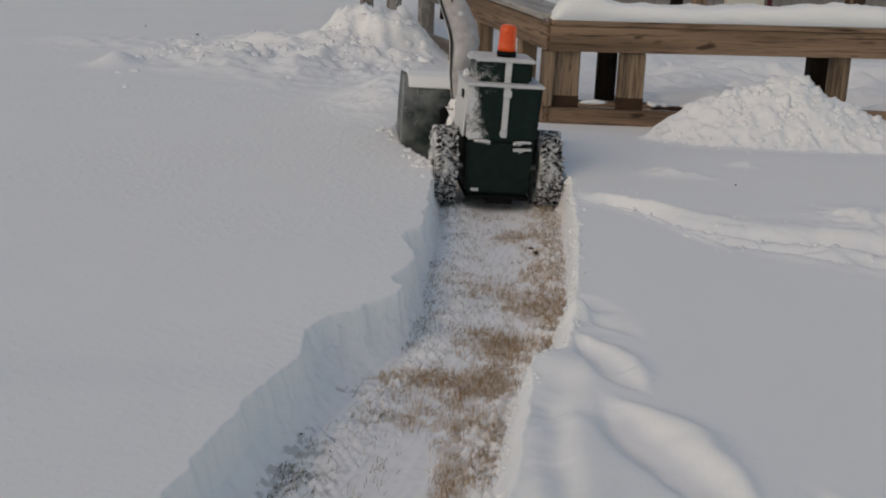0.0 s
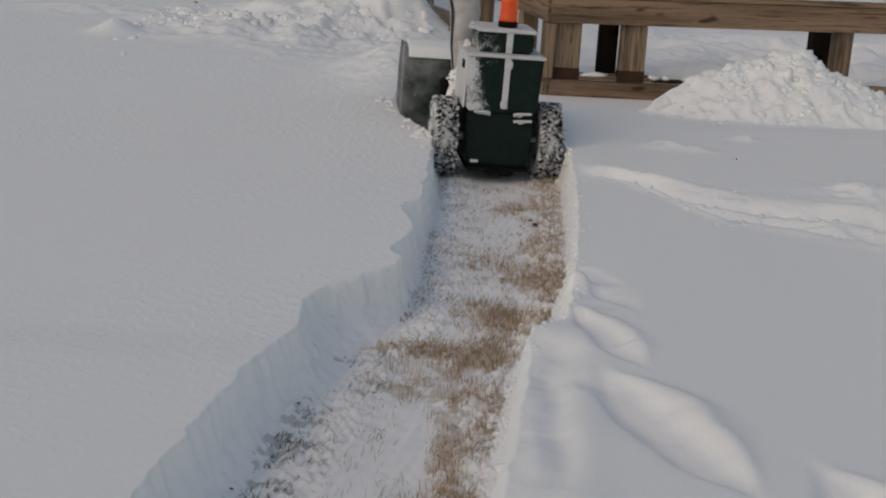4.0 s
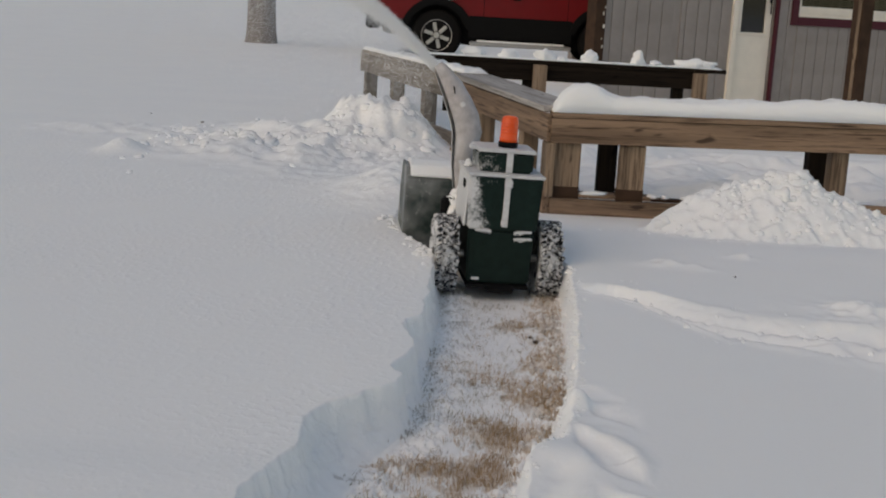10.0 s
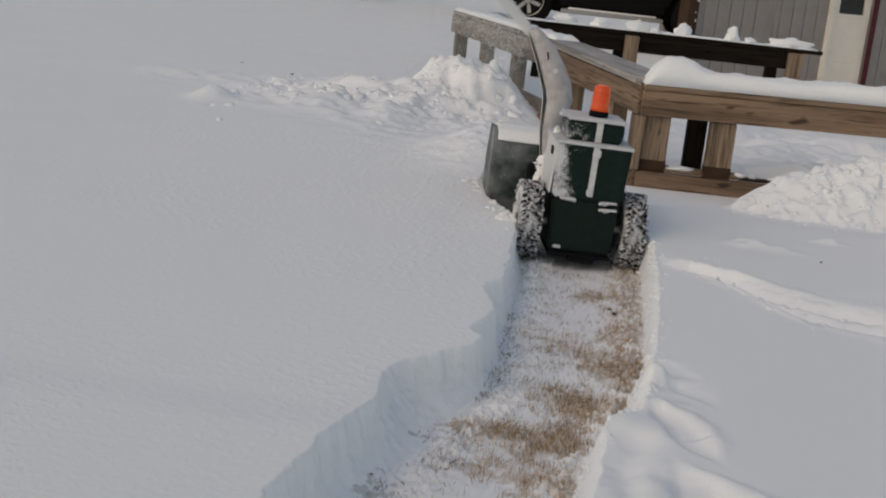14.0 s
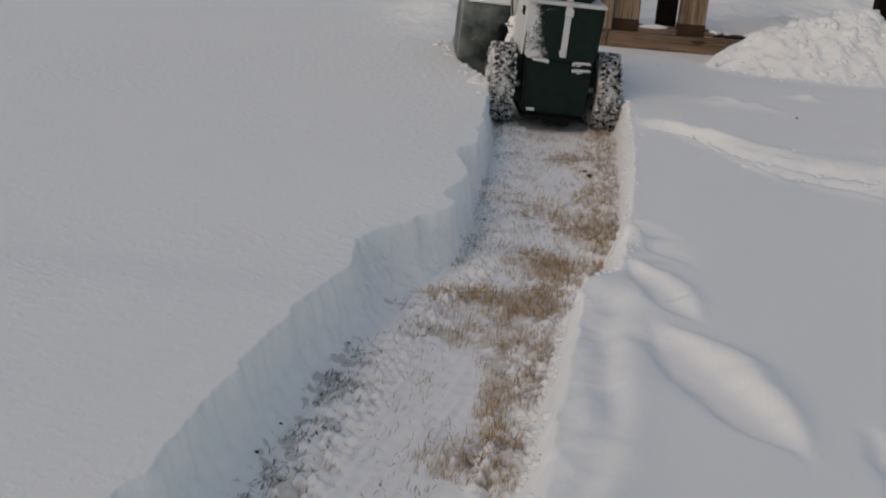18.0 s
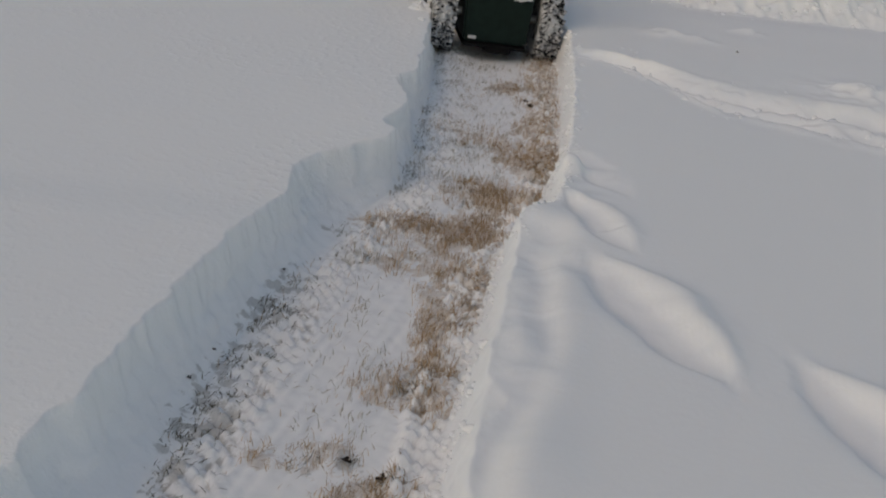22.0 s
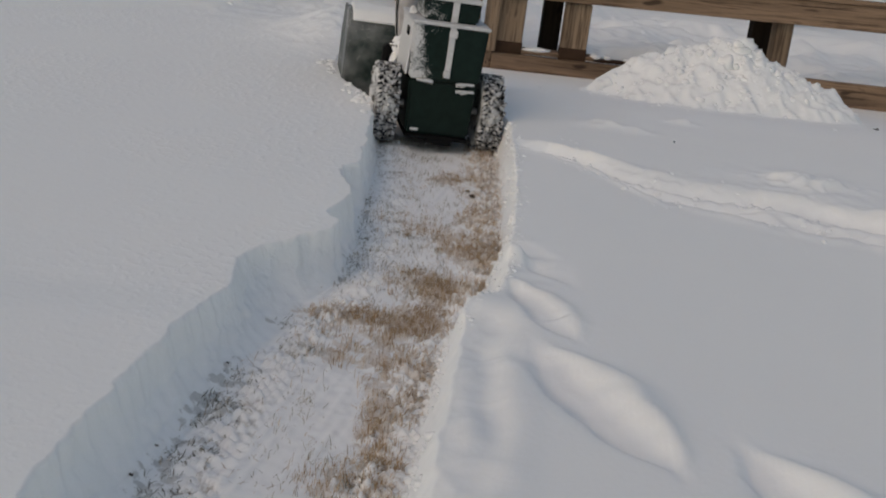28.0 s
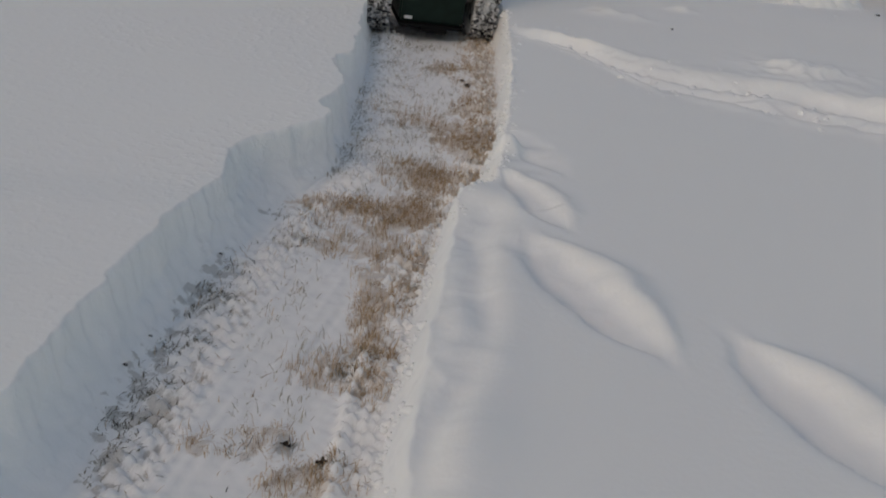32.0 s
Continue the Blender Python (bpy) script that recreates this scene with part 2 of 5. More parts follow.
def value_noise(x, y, size, seed):
    """Smooth noise from -1 to 1 on a lattice of the given size."""
    g = np.random.default_rng(seed).uniform(-1, 1, (257, 257))
    u, v = x / size + 1000.3, y / size + 1000.7
    i, j = np.floor(u).astype(int), np.floor(v).astype(int)
    fu, fv = u - i, v - j
    fu, fv = fu * fu * (3 - 2 * fu), fv * fv * (3 - 2 * fv)
    i, j = i % 256, j % 256
    return (g[i, j] * (1 - fu) + g[i + 1, j] * fu) * (1 - fv) + (g[i, j + 1] * (1 - fu) + g[i + 1, j + 1] * fu) * fv


def step(a, b, x):
    k = np.clip((x - a) / (b - a), 0, 1)
    return k * k * (3 - 2 * k)


DEPTH = 0.145
LEFT_Y = [0.0, 1.2, 1.5, 1.6, 1.79, 2.06, 2.28, 2.46, 2.56, 2.66, 2.72, 2.85, 3.03, 3.10, 3.16, 3.22, 3.38, 3.46, 3.60, 3.66, 3.72, 4.29, 4.7, 5.05, 5.4, 6.2]
LEFT_X = [-0.60, -0.52, -0.487, -0.463, -0.443, -0.402, -0.366, -0.325, -0.298, -0.306, -0.318, -0.258, -0.118, -0.112, -0.140, -0.128, -0.086, -0.098, -0.140, -0.128, -0.080, -0.070, -0.078, -0.215, -0.26, -0.28]
BASE_Y = [0.0, 1.2, 1.6, 1.78, 2.0, 2.28, 2.52, 2.64, 2.86, 3.1, 3.7, 4.4, 4.7, 5.05, 5.4, 6.2]
BASE_X = [-0.47, -0.405, -0.383, -0.362, -0.336, -0.296, -0.250, -0.213, -0.160, -0.070, -0.048, -0.036, -0.04, -0.17, -0.215, -0.235]
RIGHT_Y = [0.0, 1.2, 1.6, 1.73, 1.91, 2.09, 2.35, 2.6, 2.655, 2.70, 2.90, 3.13, 3.4, 4.0, 4.5, 4.84, 5.2, 6.2]
RIGHT_X = [0.03, 0.045, 0.060, 0.070, 0.085, 0.105, 0.130, 0.166, 0.178, 0.245, 0.262, 0.302, 0.349, 0.392, 0.412, 0.385, 0.275, 0.20]
CREST_Y = [0.0, 1.2, 1.42, 1.62, 1.81, 2.12, 2.38, 2.58, 2.64, 2.70, 2.8, 3.11, 3.29, 3.55, 4.3, 4.6, 4.95, 5.2, 6.2]
CREST_X = [0.05, 0.07, 0.095, 0.105, 0.125, 0.154, 0.185, 0.200, 0.215, 0.285, 0.306, 0.340, 0.360, 0.384, 0.432, 0.430, 0.39, 0.32, 0.24]
PATH_END = 5.46
# furrows left by boots: place, half length, half width, depth, raised rim; all run the same way
PRINTS = [(0.372, 2.60, 0.15, 0.055, 0.017, 0.010), (0.437, 2.13, 0.225, 0.085, 0.034, 0.018), (0.770, 1.74, 0.225, 0.090, 0.036, 0.018),
          (1.06, 1.33, 0.25, 0.095, 0.034, 0.016), (0.41, 2.95, 0.15, 0.060, 0.014, 0.0)]
STRIDE = radians(110.5)
LANE_Y, LANE_X = [1.45, 1.62, 1.77, 1.96, 2.25, 2.60], [0.105, 0.150, 0.195, 0.222, 0.232, 0.270]
# the old trail that leads off to the right: middle line and half width
TRAIL_X = [0.40, 0.55, 0.72, 0.85, 1.02, 1.16, 1.42, 2.0, 3.0]
TRAIL_Y = [4.25, 4.17, 4.01, 3.87, 3.79, 3.73, 3.66, 3.46, 3.11]
TRAIL_W = [0.06, 0.08, 0.12, 0.17, 0.17, 0.18, 0.20, 0.22, 0.22]
# crest of the shovelled heap
HEAP_X = [0.90, 0.98, 1.06, 1.17, 1.26, 1.34, 1.49, 1.58, 1.65, 1.77, 1.88, 1.96, 2.08, 2.25]
HEAP_Z = [0.02, 0.11, 0.19, 0.285, 0.310, 0.335, 0.385, 0.380, 0.352, 0.310, 0.272, 0.215, 0.155, 0.02]


def lumps(x, y, size, seed):
    """Broken, blocky relief from -1 to 1: rounded tops with creases between."""
    a = value_noise(0.8 * x + 0.6 * y, 0.8 * y - 0.6 * x, size, seed)
    b = value_noise(0.6 * x - 0.8 * y, 0.6 * y + 0.8 * x, 0.53 * size, seed + 100)
    c = value_noise(x, y, 0.27 * size, seed + 200)
    return np.clip(1.1 - 2.4 * np.abs(a), -1, 1) * 0.55 + np.clip(0.9 - 2.4 * np.abs(b), -1, 1) * 0.35 + 0.25 * c


def snow_top(x, y):
    """Height of the untouched snow."""
    h = DEPTH + 0.008 * value_noise(x, y, 1.7, 1) * step(0.0, 2.0, np.hypot(x, y - 3)) + 0.0006 * value_noise(0.8 * x + 0.6 * y, 0.8 * y - 0.6 * x, 0.6, 2)
    h = h + 0.05 * step(8, 30, y) * value_noise(x, y, 9.0, 5) + 0.035 * np.clip(y - 26, 0, 150)
    # the ground falls towards the deck and the house, and rises again past it
    h = h - 0.30 * step(11.7, 13.0, y) * step(0.9, 1.6, x - 0.02 * (y - 12)) * (1 - step(30, 34, y)) * step(0.085, 0.105, x / np.maximum(y, 1.0))
    h = h - 0.105 * step(5.0, 6.35, y) * step(-0.1, 0.45, x) - 0.05 * step(7.0, 9.0, y) * step(-1.0, 0.2, x) * (1 - step(18.5, 20, y))
    # old trail that leads off to the right, trodden flat with two ruts in it
    mid, half = np.interp(x, TRAIL_X, TRAIL_Y) + 0.03 * value_noise(x, y * 0 + 3, 0.21, 6), np.interp(x, TRAIL_X, TRAIL_W)
    on = step(0.40, 0.50, x)
    v = (y - mid) / half
    h = h - on * 0.012 * np.exp(-(v / 1.0) ** 6)
    for off, deep, wide in ((0.50, 0.034, 0.30), (-0.50, 0.034, 0.27)):
        ru = (v - off + 0.25 * value_noise(x, y, 0.16, 7)) / wide
        h = h - on * deep * np.exp(-np.abs(ru) ** 2.5) * (1 + 0.35 * value_noise(x, y, 0.13, 33))
    h = h + on * 0.006 * np.exp(-((v + 1.25) / 0.22) ** 2) * (1 + value_noise(x, y, 0.10, 66)) + on * 0.009 * np.exp(-((v - 1.25) / 0.28) ** 2) * (1 + 1.2 * value_noise(x, y, 0.09, 67))
    h = h + on * 0.010 * np.exp(-(v / 1.3) ** 4) * lumps(x, y, 0.09, 37) + 0.022 * np.exp(-((x - 1.42) / 0.17) ** 2 - ((y - 4.12) / 0.12) ** 2) * (1 + lumps(x, y, 0.10, 68))
    # each furrow drops sharply on one side, climbs to a rim on the other and falls off behind it
    ax, ay = math.cos(STRIDE), math.sin(STRIDE)
    for px, py, la, wd, deep, rim in PRINTS:
        u, v = (x - px) * ax + (y - py) * ay, (x - px) * ay - (y - py) * ax
        v = v + 0.010 * value_noise(x, y, 0.11, 40) + 0.006 * value_noise(x, y, 0.045, 41)
        wide = wd * np.clip(1 - (np.abs(u) / (1.25 * la)) ** 2.5, 0.25, 1)
        cutting = np.interp(v / wide, [-1.25, -0.95, -0.70, -0.45, 0.2, 0.75, 1.0, 1.2, 1.55, 1.8], [0.0, -0.08, -0.75, -1.0, -0.62, -0.05, 0.0, 0.0, 0.0, 0.0])
        lip = np.interp(v / wide, [0.3, 0.8, 1.0, 1.15, 1.45, 1.8], [0.0, 0.75, 1.0, 0.85, 0.2, 0.0])
        h = h + (deep * cutting + rim * lip) * np.exp(-(u / la) ** 4)
    # the low bank beside the near path is slumped and rounded
    bank = np.interp(y, CREST_Y, CREST_X)
    h = h + 0.006 * np.exp(-((x - bank - 0.03) / 0.10) ** 4) * lumps(x, y, 0.19, 73) * (1 - step(2.9, 3.2, y))
    h = h - (0.030 * np.exp(-((x - bank) / 0.055) ** 2) - 0.004 * np.exp(-((x - bank) / 0.09) ** 2) * (value_noise(x, y, 0.09, 34) + 0.5 * value_noise(x, y, 0.03, 35))) * (1 - step(2.45, 2.60, y))
    # behind that bank the snow drops a little to the untouched sheet
    lane = bank + 0.085 + 0.035 * value_noise(x * 0, y, 0.22, 42)
    h = h + 0.015 * (1 - step(-0.07, 0.09, x - lane)) * step(1.2, 1.6, y) * (1 - step(2.25, 2.5, y)) + 0.005 * np.exp(-((x - bank - 0.04) / 0.10) ** 2) * value_noise(x, y, 0.10, 43) * (1 - step(2.7, 3.0, y))
    # a sunken lane and soft dents where the bank meets the untouched sheet
    lane = np.interp(y, LANE_Y, LANE_X) + 0.012 * value_noise(x, y, 0.13, 74)
    h = h - 0.017 * np.exp(-((x - lane) / 0.036) ** 2) * step(1.40, 1.62, y) * (1 - step(2.35, 2.62, y)) * (1 + 0.6 * value_noise(x, y, 0.16, 75))
    for px, py, wide, deep in ((0.265, 2.50, 0.045, 0.012), (0.315, 2.33, 0.035, 0.010), (0.36, 2.86, 0.05, 0.012), (0.20, 2.46, 0.03, -0.008), (0.24, 2.60, 0.03, -0.007)):
        h = h - deep * np.exp(-((x - px) / wide) ** 2 - ((y - py) / (1.3 * wide)) ** 2)
    # shovelled heap before the rail
    py = 5.84 + 0.04 * value_noise(x, y, 0.3, 8)
    fall = np.where(y < py, (py - y) / 0.50, (y - py) / 0.45)
    heap = np.interp(x + 0.05 * value_noise(x, y, 0.16, 69), HEAP_X, HEAP_Z) * np.clip(1 - fall, -0.5, 1)
    heap = np.maximum(heap - 0.055, 0) + 0.03 * step(0.02, 0.09, heap)
    on = step(0.0, 0.05, heap)
    h = h * (1 - 0.45 * on) + 0.98 * heap + on * (0.024 * lumps(x, y, 0.15, 9) + 0.013 * lumps(x, y, 0.062, 26))
    # two small dumps of snow on the way to it, and a knob on the bank
    for px, py, wide, tall in ((0.82, 4.72, 0.075, 0.026), (1.16, 4.94, 0.05, 0.016), (0.93, 4.68, 0.06, 0.012), (0.335, 2.96, 0.06, 0.024), (0.30, 2.75, 0.05, 0.014)):
        h = h + tall * np.exp(-((x - px) / wide) ** 2 - ((y - py) / (0.6 * wide)) ** 2) * (1 + 0.6 * value_noise(x, y, 0.05, 48))
    # thrown snow, a rough belt that widens towards the far rail
    centre, half = 7.85 + 0.75 * (x + 1.0) * (x > -1.0), 0.85 + 0.45 * step(-1.6, -0.5, x)
    belt = np.exp(-np.abs((y - centre) / half) ** 3) * step(-2.2, -1.3, x) * (1 - step(-0.40, 0.05, x))
    rough = lumps(x, y, 0.34, 11) + 0.5 * lumps(x, y, 0.13, 13)
    h = h + belt * (0.045 + 0.064 * rough)
    h = h + 0.07 * np.exp(-(((x + 1.93) / 0.10) ** 2 + ((y - 7.05) / 0.14) ** 2)) + 0.03 * np.exp(-(((x + 2.3) / 0.4) ** 2 + ((y - 8.0) / 0.3) ** 2)) * (1 + rough)
    h = h + 0.19 * np.exp(-((x + 0.56) / 0.34) ** 4 - ((y - 8.50) / 0.45) ** 4) * (1 + 0.16 * rough)
    h = h + 0.10 * np.exp(-((x + 0.28) / 0.25) ** 2 - ((y - 6.2) / 0.5) ** 2) * (1 + 0.35 * rough)
    # trodden and drifted snow behind the rail
    inside = step(0.55, 0.8, x) * step(6.45, 6.8, y) * (1 - step(9.5, 11, y))
    h = h + inside * (0.075 * value_noise(x, y, 0.42, 14) + 0.04 * value_noise(x, y, 0.17, 15) + 0.012 * value_noise(x, y, 0.07, 76))
    return h


def lower(x, y):
    """0 where the snow lies, 1 on the cleared floor; also the height of the floor."""
    jag = 0.008 * value_noise(x * 0, y, 0.06, 16) + 0.005 * value_noise(x, y, 0.024, 17)
    left, base = np.interp(y, LEFT_Y, LEFT_X) + jag, np.interp(y, BASE_Y, BASE_X) + 0.1 * jag
    right, crest = np.interp(y, RIGHT_Y, RIGHT_X), np.interp(y, CREST_Y, CREST_X)
    torn = 0.006 * value_noise(x, y, 0.17, 70) + 0.003 * value_noise(x, y, 0.030, 71)
    right, crest = right + torn, crest + torn
    base = np.maximum(base, left + 0.012)
    crest = np.maximum(crest, right + 0.025)
    k = (x - left) / (base - left)
    down = np.interp(k, [0.0, 0.06, 0.26, 0.42, 0.62, 1.0], [0.0, 0.09, 0.48, 0.66, 0.84, 1.0])      # a sheer face above a fallen slope
    up = 1 - step(-0.12, 1.15, (x - right) / (crest - right)) ** 0.9
    cut = np.where(x < (base + right) / 2, down, up)
    return cut * (1 - step(PATH_END, PATH_END + 0.03, y + 0.02 * value_noise(x, y, 0.1, 18))), base, right, left, crest


def lugs_pressed(x, y, c):
    """The print of the wheels: rows of slanting lumps, broken up, from -1 to 1."""
    slant = y + 0.45 * np.abs(x - c) + 0.012 * value_noise(x, y, 0.05, 44)
    return 0.75 * np.sin(2 * math.pi * slant / 0.034) * np.cos(2 * math.pi * (x - c) / 0.040 + 2.5 * value_noise(x, y, 0.06, 45)) + 0.7 * value_noise(0.6 * x + 0.5 * y, y, 0.023, 22) + 0.3 * value_noise(x - 0.5 * y, 0.8 * y, 0.013, 23)


def floor_height(x, y, base, right):
    f = 0.003 * value_noise(x, y, 0.14, 19) + 0.0012 * value_noise(x, y, 0.035, 20) + 0.0015 * value_noise(x, y, 0.016, 21)
    # lugs of the wheels pressed into the thin snow along both sides
    for off, wide in ((0.075, 0.045), (None, 0.04)):
        c = base + off if off else right - 0.05
        w = np.exp(-((x - c) / wide) ** 4)
        f = f + w * 0.015 * lugs_pressed(x, y, c)
    f = f + 0.0026 * value_noise(x - 0.24 * y, 0.08 * y, 0.013, 36)
    # low ridge of pushed snow between the bare strip and the wheel's track
    ridge = np.interp(y, [1.2, 1.73, 1.91, 2.05, 2.2], [-0.02, 0.0, 0.012, 0.03, 0.06])
    f = f + 0.014 * np.exp(-((x - ridge) / 0.012) ** 2) * (1 - step(2.0, 2.2, y))
    # straw holds the floor a little higher
    return f + 0.006 * np.clip(cover(x, y, STRAW), 0, 1) * (0.5 + value_noise(x, y, 0.02, 27))


# patches of flattened straw and of dark turf: place, half widths, amount
STRAW = [(0.04, 2.78, 0.12, 0.05, 1.0), (0.12, 2.80, 0.04, 0.07, 0.8), (0.07, 2.58, 0.06, 0.11, 0.40), (0.12, 2.42, 0.03, 0.10, 0.5), (0.06, 2.29, 0.025, 0.10, 0.3), (0.17, 3.04, 0.07, 0.08, 1.0), (0.26, 3.39, 0.07, 0.09, 1.1), (0.30, 3.17, 0.03, 0.17, 0.5), (0.35, 4.00, 0.03, 0.64, 0.35), (0.36, 4.67, 0.05, 0.17, 0.5), (0.03, 3.56, 0.05, 0.13, 0.2), (0.08, 3.12, 0.06, 0.04, 0.4)]
STRAW += [(0.22, 4.17, 0.06, 0.05, 0.5), (0.30, 3.72, 0.035, 0.16, 0.35), (0.13, 3.62, 0.05, 0.09, 0.15), (-0.12, 2.81, 0.04, 0.03, 0.5), (-0.06, 2.61, 0.08, 0.08, 0.3), (0.04, 2.09, 0.03, 0.14, 0.5), (-0.02, 1.99, 0.05, 0.05, 0.6), (-0.23, 1.71, 0.03, 0.03, 0.4), (-0.12, 1.73, 0.04, 0.04, 0.5), (-0.04, 1.63, 0.05, 0.04, 0.8), (0.03, 2.23, 0.02, 0.13, 0.6)]
STRAW += [(0.28, 3.75, 0.07, 0.7, 0.12), (0.07, 2.5, 0.08, 0.3, 0.12), (0.35, 4.45, 0.05, 0.3, 0.18)]
TURF = [(-0.29, 2.24, 0.04, 0.06, 1.3), (-0.25, 2.40, 0.03, 0.07, 0.5), (-0.23, 2.72, 0.03, 0.04, 0.4), (-0.15, 2.57, 0.03, 0.05, 0.4), (-0.31, 1.99, 0.04, 0.11, 0.6), (-0.34, 1.82, 0.03, 0.07, 0.7), (-0.09, 3.11, 0.04, 0.07, 0.5), (-0.06, 3.52, 0.03, 0.24, 0.4), (-0.03, 4.49, 0.03, 0.07, 0.7), (0.01, 4.11, 0.02, 0.07, 0.4)]
TURF += [(0.355, 4.05, 0.025, 0.55, 0.55), (0.30, 3.25, 0.025, 0.2, 0.45), (0.14, 2.45, 0.02, 0.15, 0.35), (0.0, 2.00, 0.025, 0.04, 0.8), (0.12, 2.37, 0.02, 0.04, 0.5), (-0.08, 1.73, 0.015, 0.02, 1.6), (-0.02, 1.68, 0.02, 0.015, 1.2), (-0.34, 1.77, 0.03, 0.07, 0.6), (-0.35, 1.62, 0.02, 0.06, 0.6), (-0.14, 1.71, 0.03, 0.03, 0.5)]


def cover(x, y, patches):
    c = 0.0
    for px, py, sx, sy, w in patches:
        c = c + w * np.exp(-(((x - px) / sx) ** 2 + ((y - py) / sy) ** 2) / 1.6)
    return c


def surface(x, y):
    """Height of the sheet."""
    cut, base, right = lower(x, y)[:3]
    part_cut = (cut > 0.001) & (cut < 0.97)
    lip = 0.006 * np.exp(-(cut - 0.05) ** 2 / 0.02) * value_noise(x, y, 0.05, 24) * step(0.0, 0.04, cut)
    h = snow_top(x, y) * (1 - cut) + floor_height(x, y, base, right) * cut + lip
    return h + 0.006 * value_noise(x, y + 3 * h, 0.03, 25) * np.exp(-((cut - 0.5) / 0.3) ** 2) * part_cut, cut

def grown(start, first, ratio, n, sign):
    return np.sort(start + sign * np.cumsum(first * ratio ** np.arange(n)))


gy = np.concatenate([grown(0.9, 0.03, 1.14, 66, -1), np.arange(0.9, 4.7, 0.008), np.arange(4.7, 6.6, 0.011), np.arange(6.6, 10.5, 0.026), grown(10.5, 0.03, 1.08, 100, 1)])
# the lines of the sheet crowd together where the banks of the path rise
_, b_row, r_row, l_row, c_row = lower(gy * 0, gy)
marks = [gy * 0 - 3.0, gy * 0 - 0.75, l_row - 0.03, l_row + 0.004, b_row + 0.015, r_row - 0.012, c_row + 0.05, gy * 0 + 1.0, gy * 0 + 2.7]
counts = [95, 34, 8, 22, 84, 36, 70, 175]
spans = [m0[:, None] + (m1 - m0)[:, None] * np.arange(n_) / n_ for m0, m1, n_ in zip([marks[0], marks[1], marks[2], marks[3], marks[4] , marks[5], marks[6], marks[7]], marks[1:], counts)]
far_l, far_r = grown(-3.0, 0.03, 1.12, 76, -1), grown(2.7, 0.03, 1.12, 76, 1)
ones = np.ones((len(gy), 1))
X = np.concatenate([ones * far_l, *spans, ones * 2.7, ones * far_r], 1)
Y = gy[:, None] * np.ones((1, X.shape[1]))
H, CUT = surface(X, Y)
edge = np.exp(-((CUT - 0.5) / 0.35) ** 2) * (X < 0.1) * (CUT > 0.001)
X = X + edge * (0.007 * value_noise(Y, 2.2 * H, 0.075, 28) + 0.005 * value_noise(Y + H, 2.2 * H, 0.024, 29))


def sheet(name, X, Y, H):
    ny, nx = X.shape
    me = bpy.data.meshes.new(name)
    n, q = nx * ny, (nx - 1) * (ny - 1)
    me.vertices.add(n)
    me.vertices.foreach_set("co", np.stack([X, Y, H], -1).astype(np.float32).ravel())
    i = np.arange(n).reshape(ny, nx)
    quads = np.stack([i[:-1, :-1], i[:-1, 1:], i[1:, 1:], i[1:, :-1]], -1).reshape(-1)
    me.loops.add(4 * q)
    me.loops.foreach_set("vertex_index", quads.astype(np.int32))
    me.polygons.add(q)
    me.polygons.foreach_set("loop_start", (np.arange(q) * 4).astype(np.int32))
    me.polygons.foreach_set("use_smooth", np.ones(q, bool))
    me.update(calc_edges=True)
    return me


ground_mesh = sheet("ground", X, Y, H)
bare = np.clip(0.85 * cover(X, Y, STRAW) + 0.6 * value_noise(X, Y, 0.04, 30) + 0.6 * value_noise(X, Y, 0.014, 31) - 0.15, 0, 1.0) * (CUT > 0.85)
turf = np.clip(0.5 * cover(X, Y, TURF) + 0.9 * value_noise(X, Y, 0.02, 32) + 0.5 * value_noise(X, Y, 0.009, 72) - 0.25, 0, 0.9) * (CUT > 0.85) * (cover(X, Y, TURF) > 0.15)
_, b_all, r_all = lower(X, Y)[:3]
for c_, w_ in ((b_all + 0.075, 0.045), (r_all - 0.05, 0.04)):          # darker in the low gaps between the pressed lumps
    turf = np.maximum(turf, np.clip(-0.9 * lugs_pressed(X, Y, c_) - 0.25 + 0.5 * value_noise(X, Y, 0.09, 46), 0, 0.8) * np.exp(-((X - c_) / w_) ** 4) * (CUT > 0.85))
crumbs = (1 - step(-0.12, 0.02, X - b_all)) * step(-0.3, 0.4, value_noise(X, Y, 0.5, 47)) * 0.8 + 0.2 * (X < b_all) + 0.35 * step(0.02, 0.06, H - DEPTH) * (Y < 10)
for key, values in (("straw", bare * (cover(X, Y, STRAW) > 0.16)), ("turf", turf), ("crumbs", crumbs)):
    at = ground_mesh.attributes.new(key, "FLOAT", "POINT")
    at.data.foreach_set("value", values.astype(np.float32).ravel())
ground_mesh.materials.append(GROUND)
ground = tagged(new("ground", ground_mesh), "deep pale snow with a cleared path cut through it", "ground", kind="structure")

CURTAIN = plain("brown_curtain_cloth", (0.045, 0.037, 0.033), 0.9, 0, 0.2, 12, 0.2)
CAPWOOD = wood_material("frosted_cap_wood", (0.22, 0.19, 0.17), (0.50, 0.47, 0.45))
# ---- deck railing round the low porch ----
def board_between(name, p, q, high, thick, material, parent, bevel=0.006, label="", drop=0.0):
    """A straight board from p to q (centres of its ends), standing on edge, or flat if high is less than thick."""
    p, q = Vector(p), Vector(q)
    d = q - p
    ob = part(name, plank(d.length, thick, high, bevel, len(bpy.data.objects)), material, parent, label)
    turn = Matrix.Rotation(math.atan2(d.y, d.x), 4, "Z") @ Matrix.Rotation(-math.atan2(d.z, d.to_2d().length), 4, "Y")
    ob.matrix_local = Matrix.Translation((p + q) / 2) @ turn
    return ob


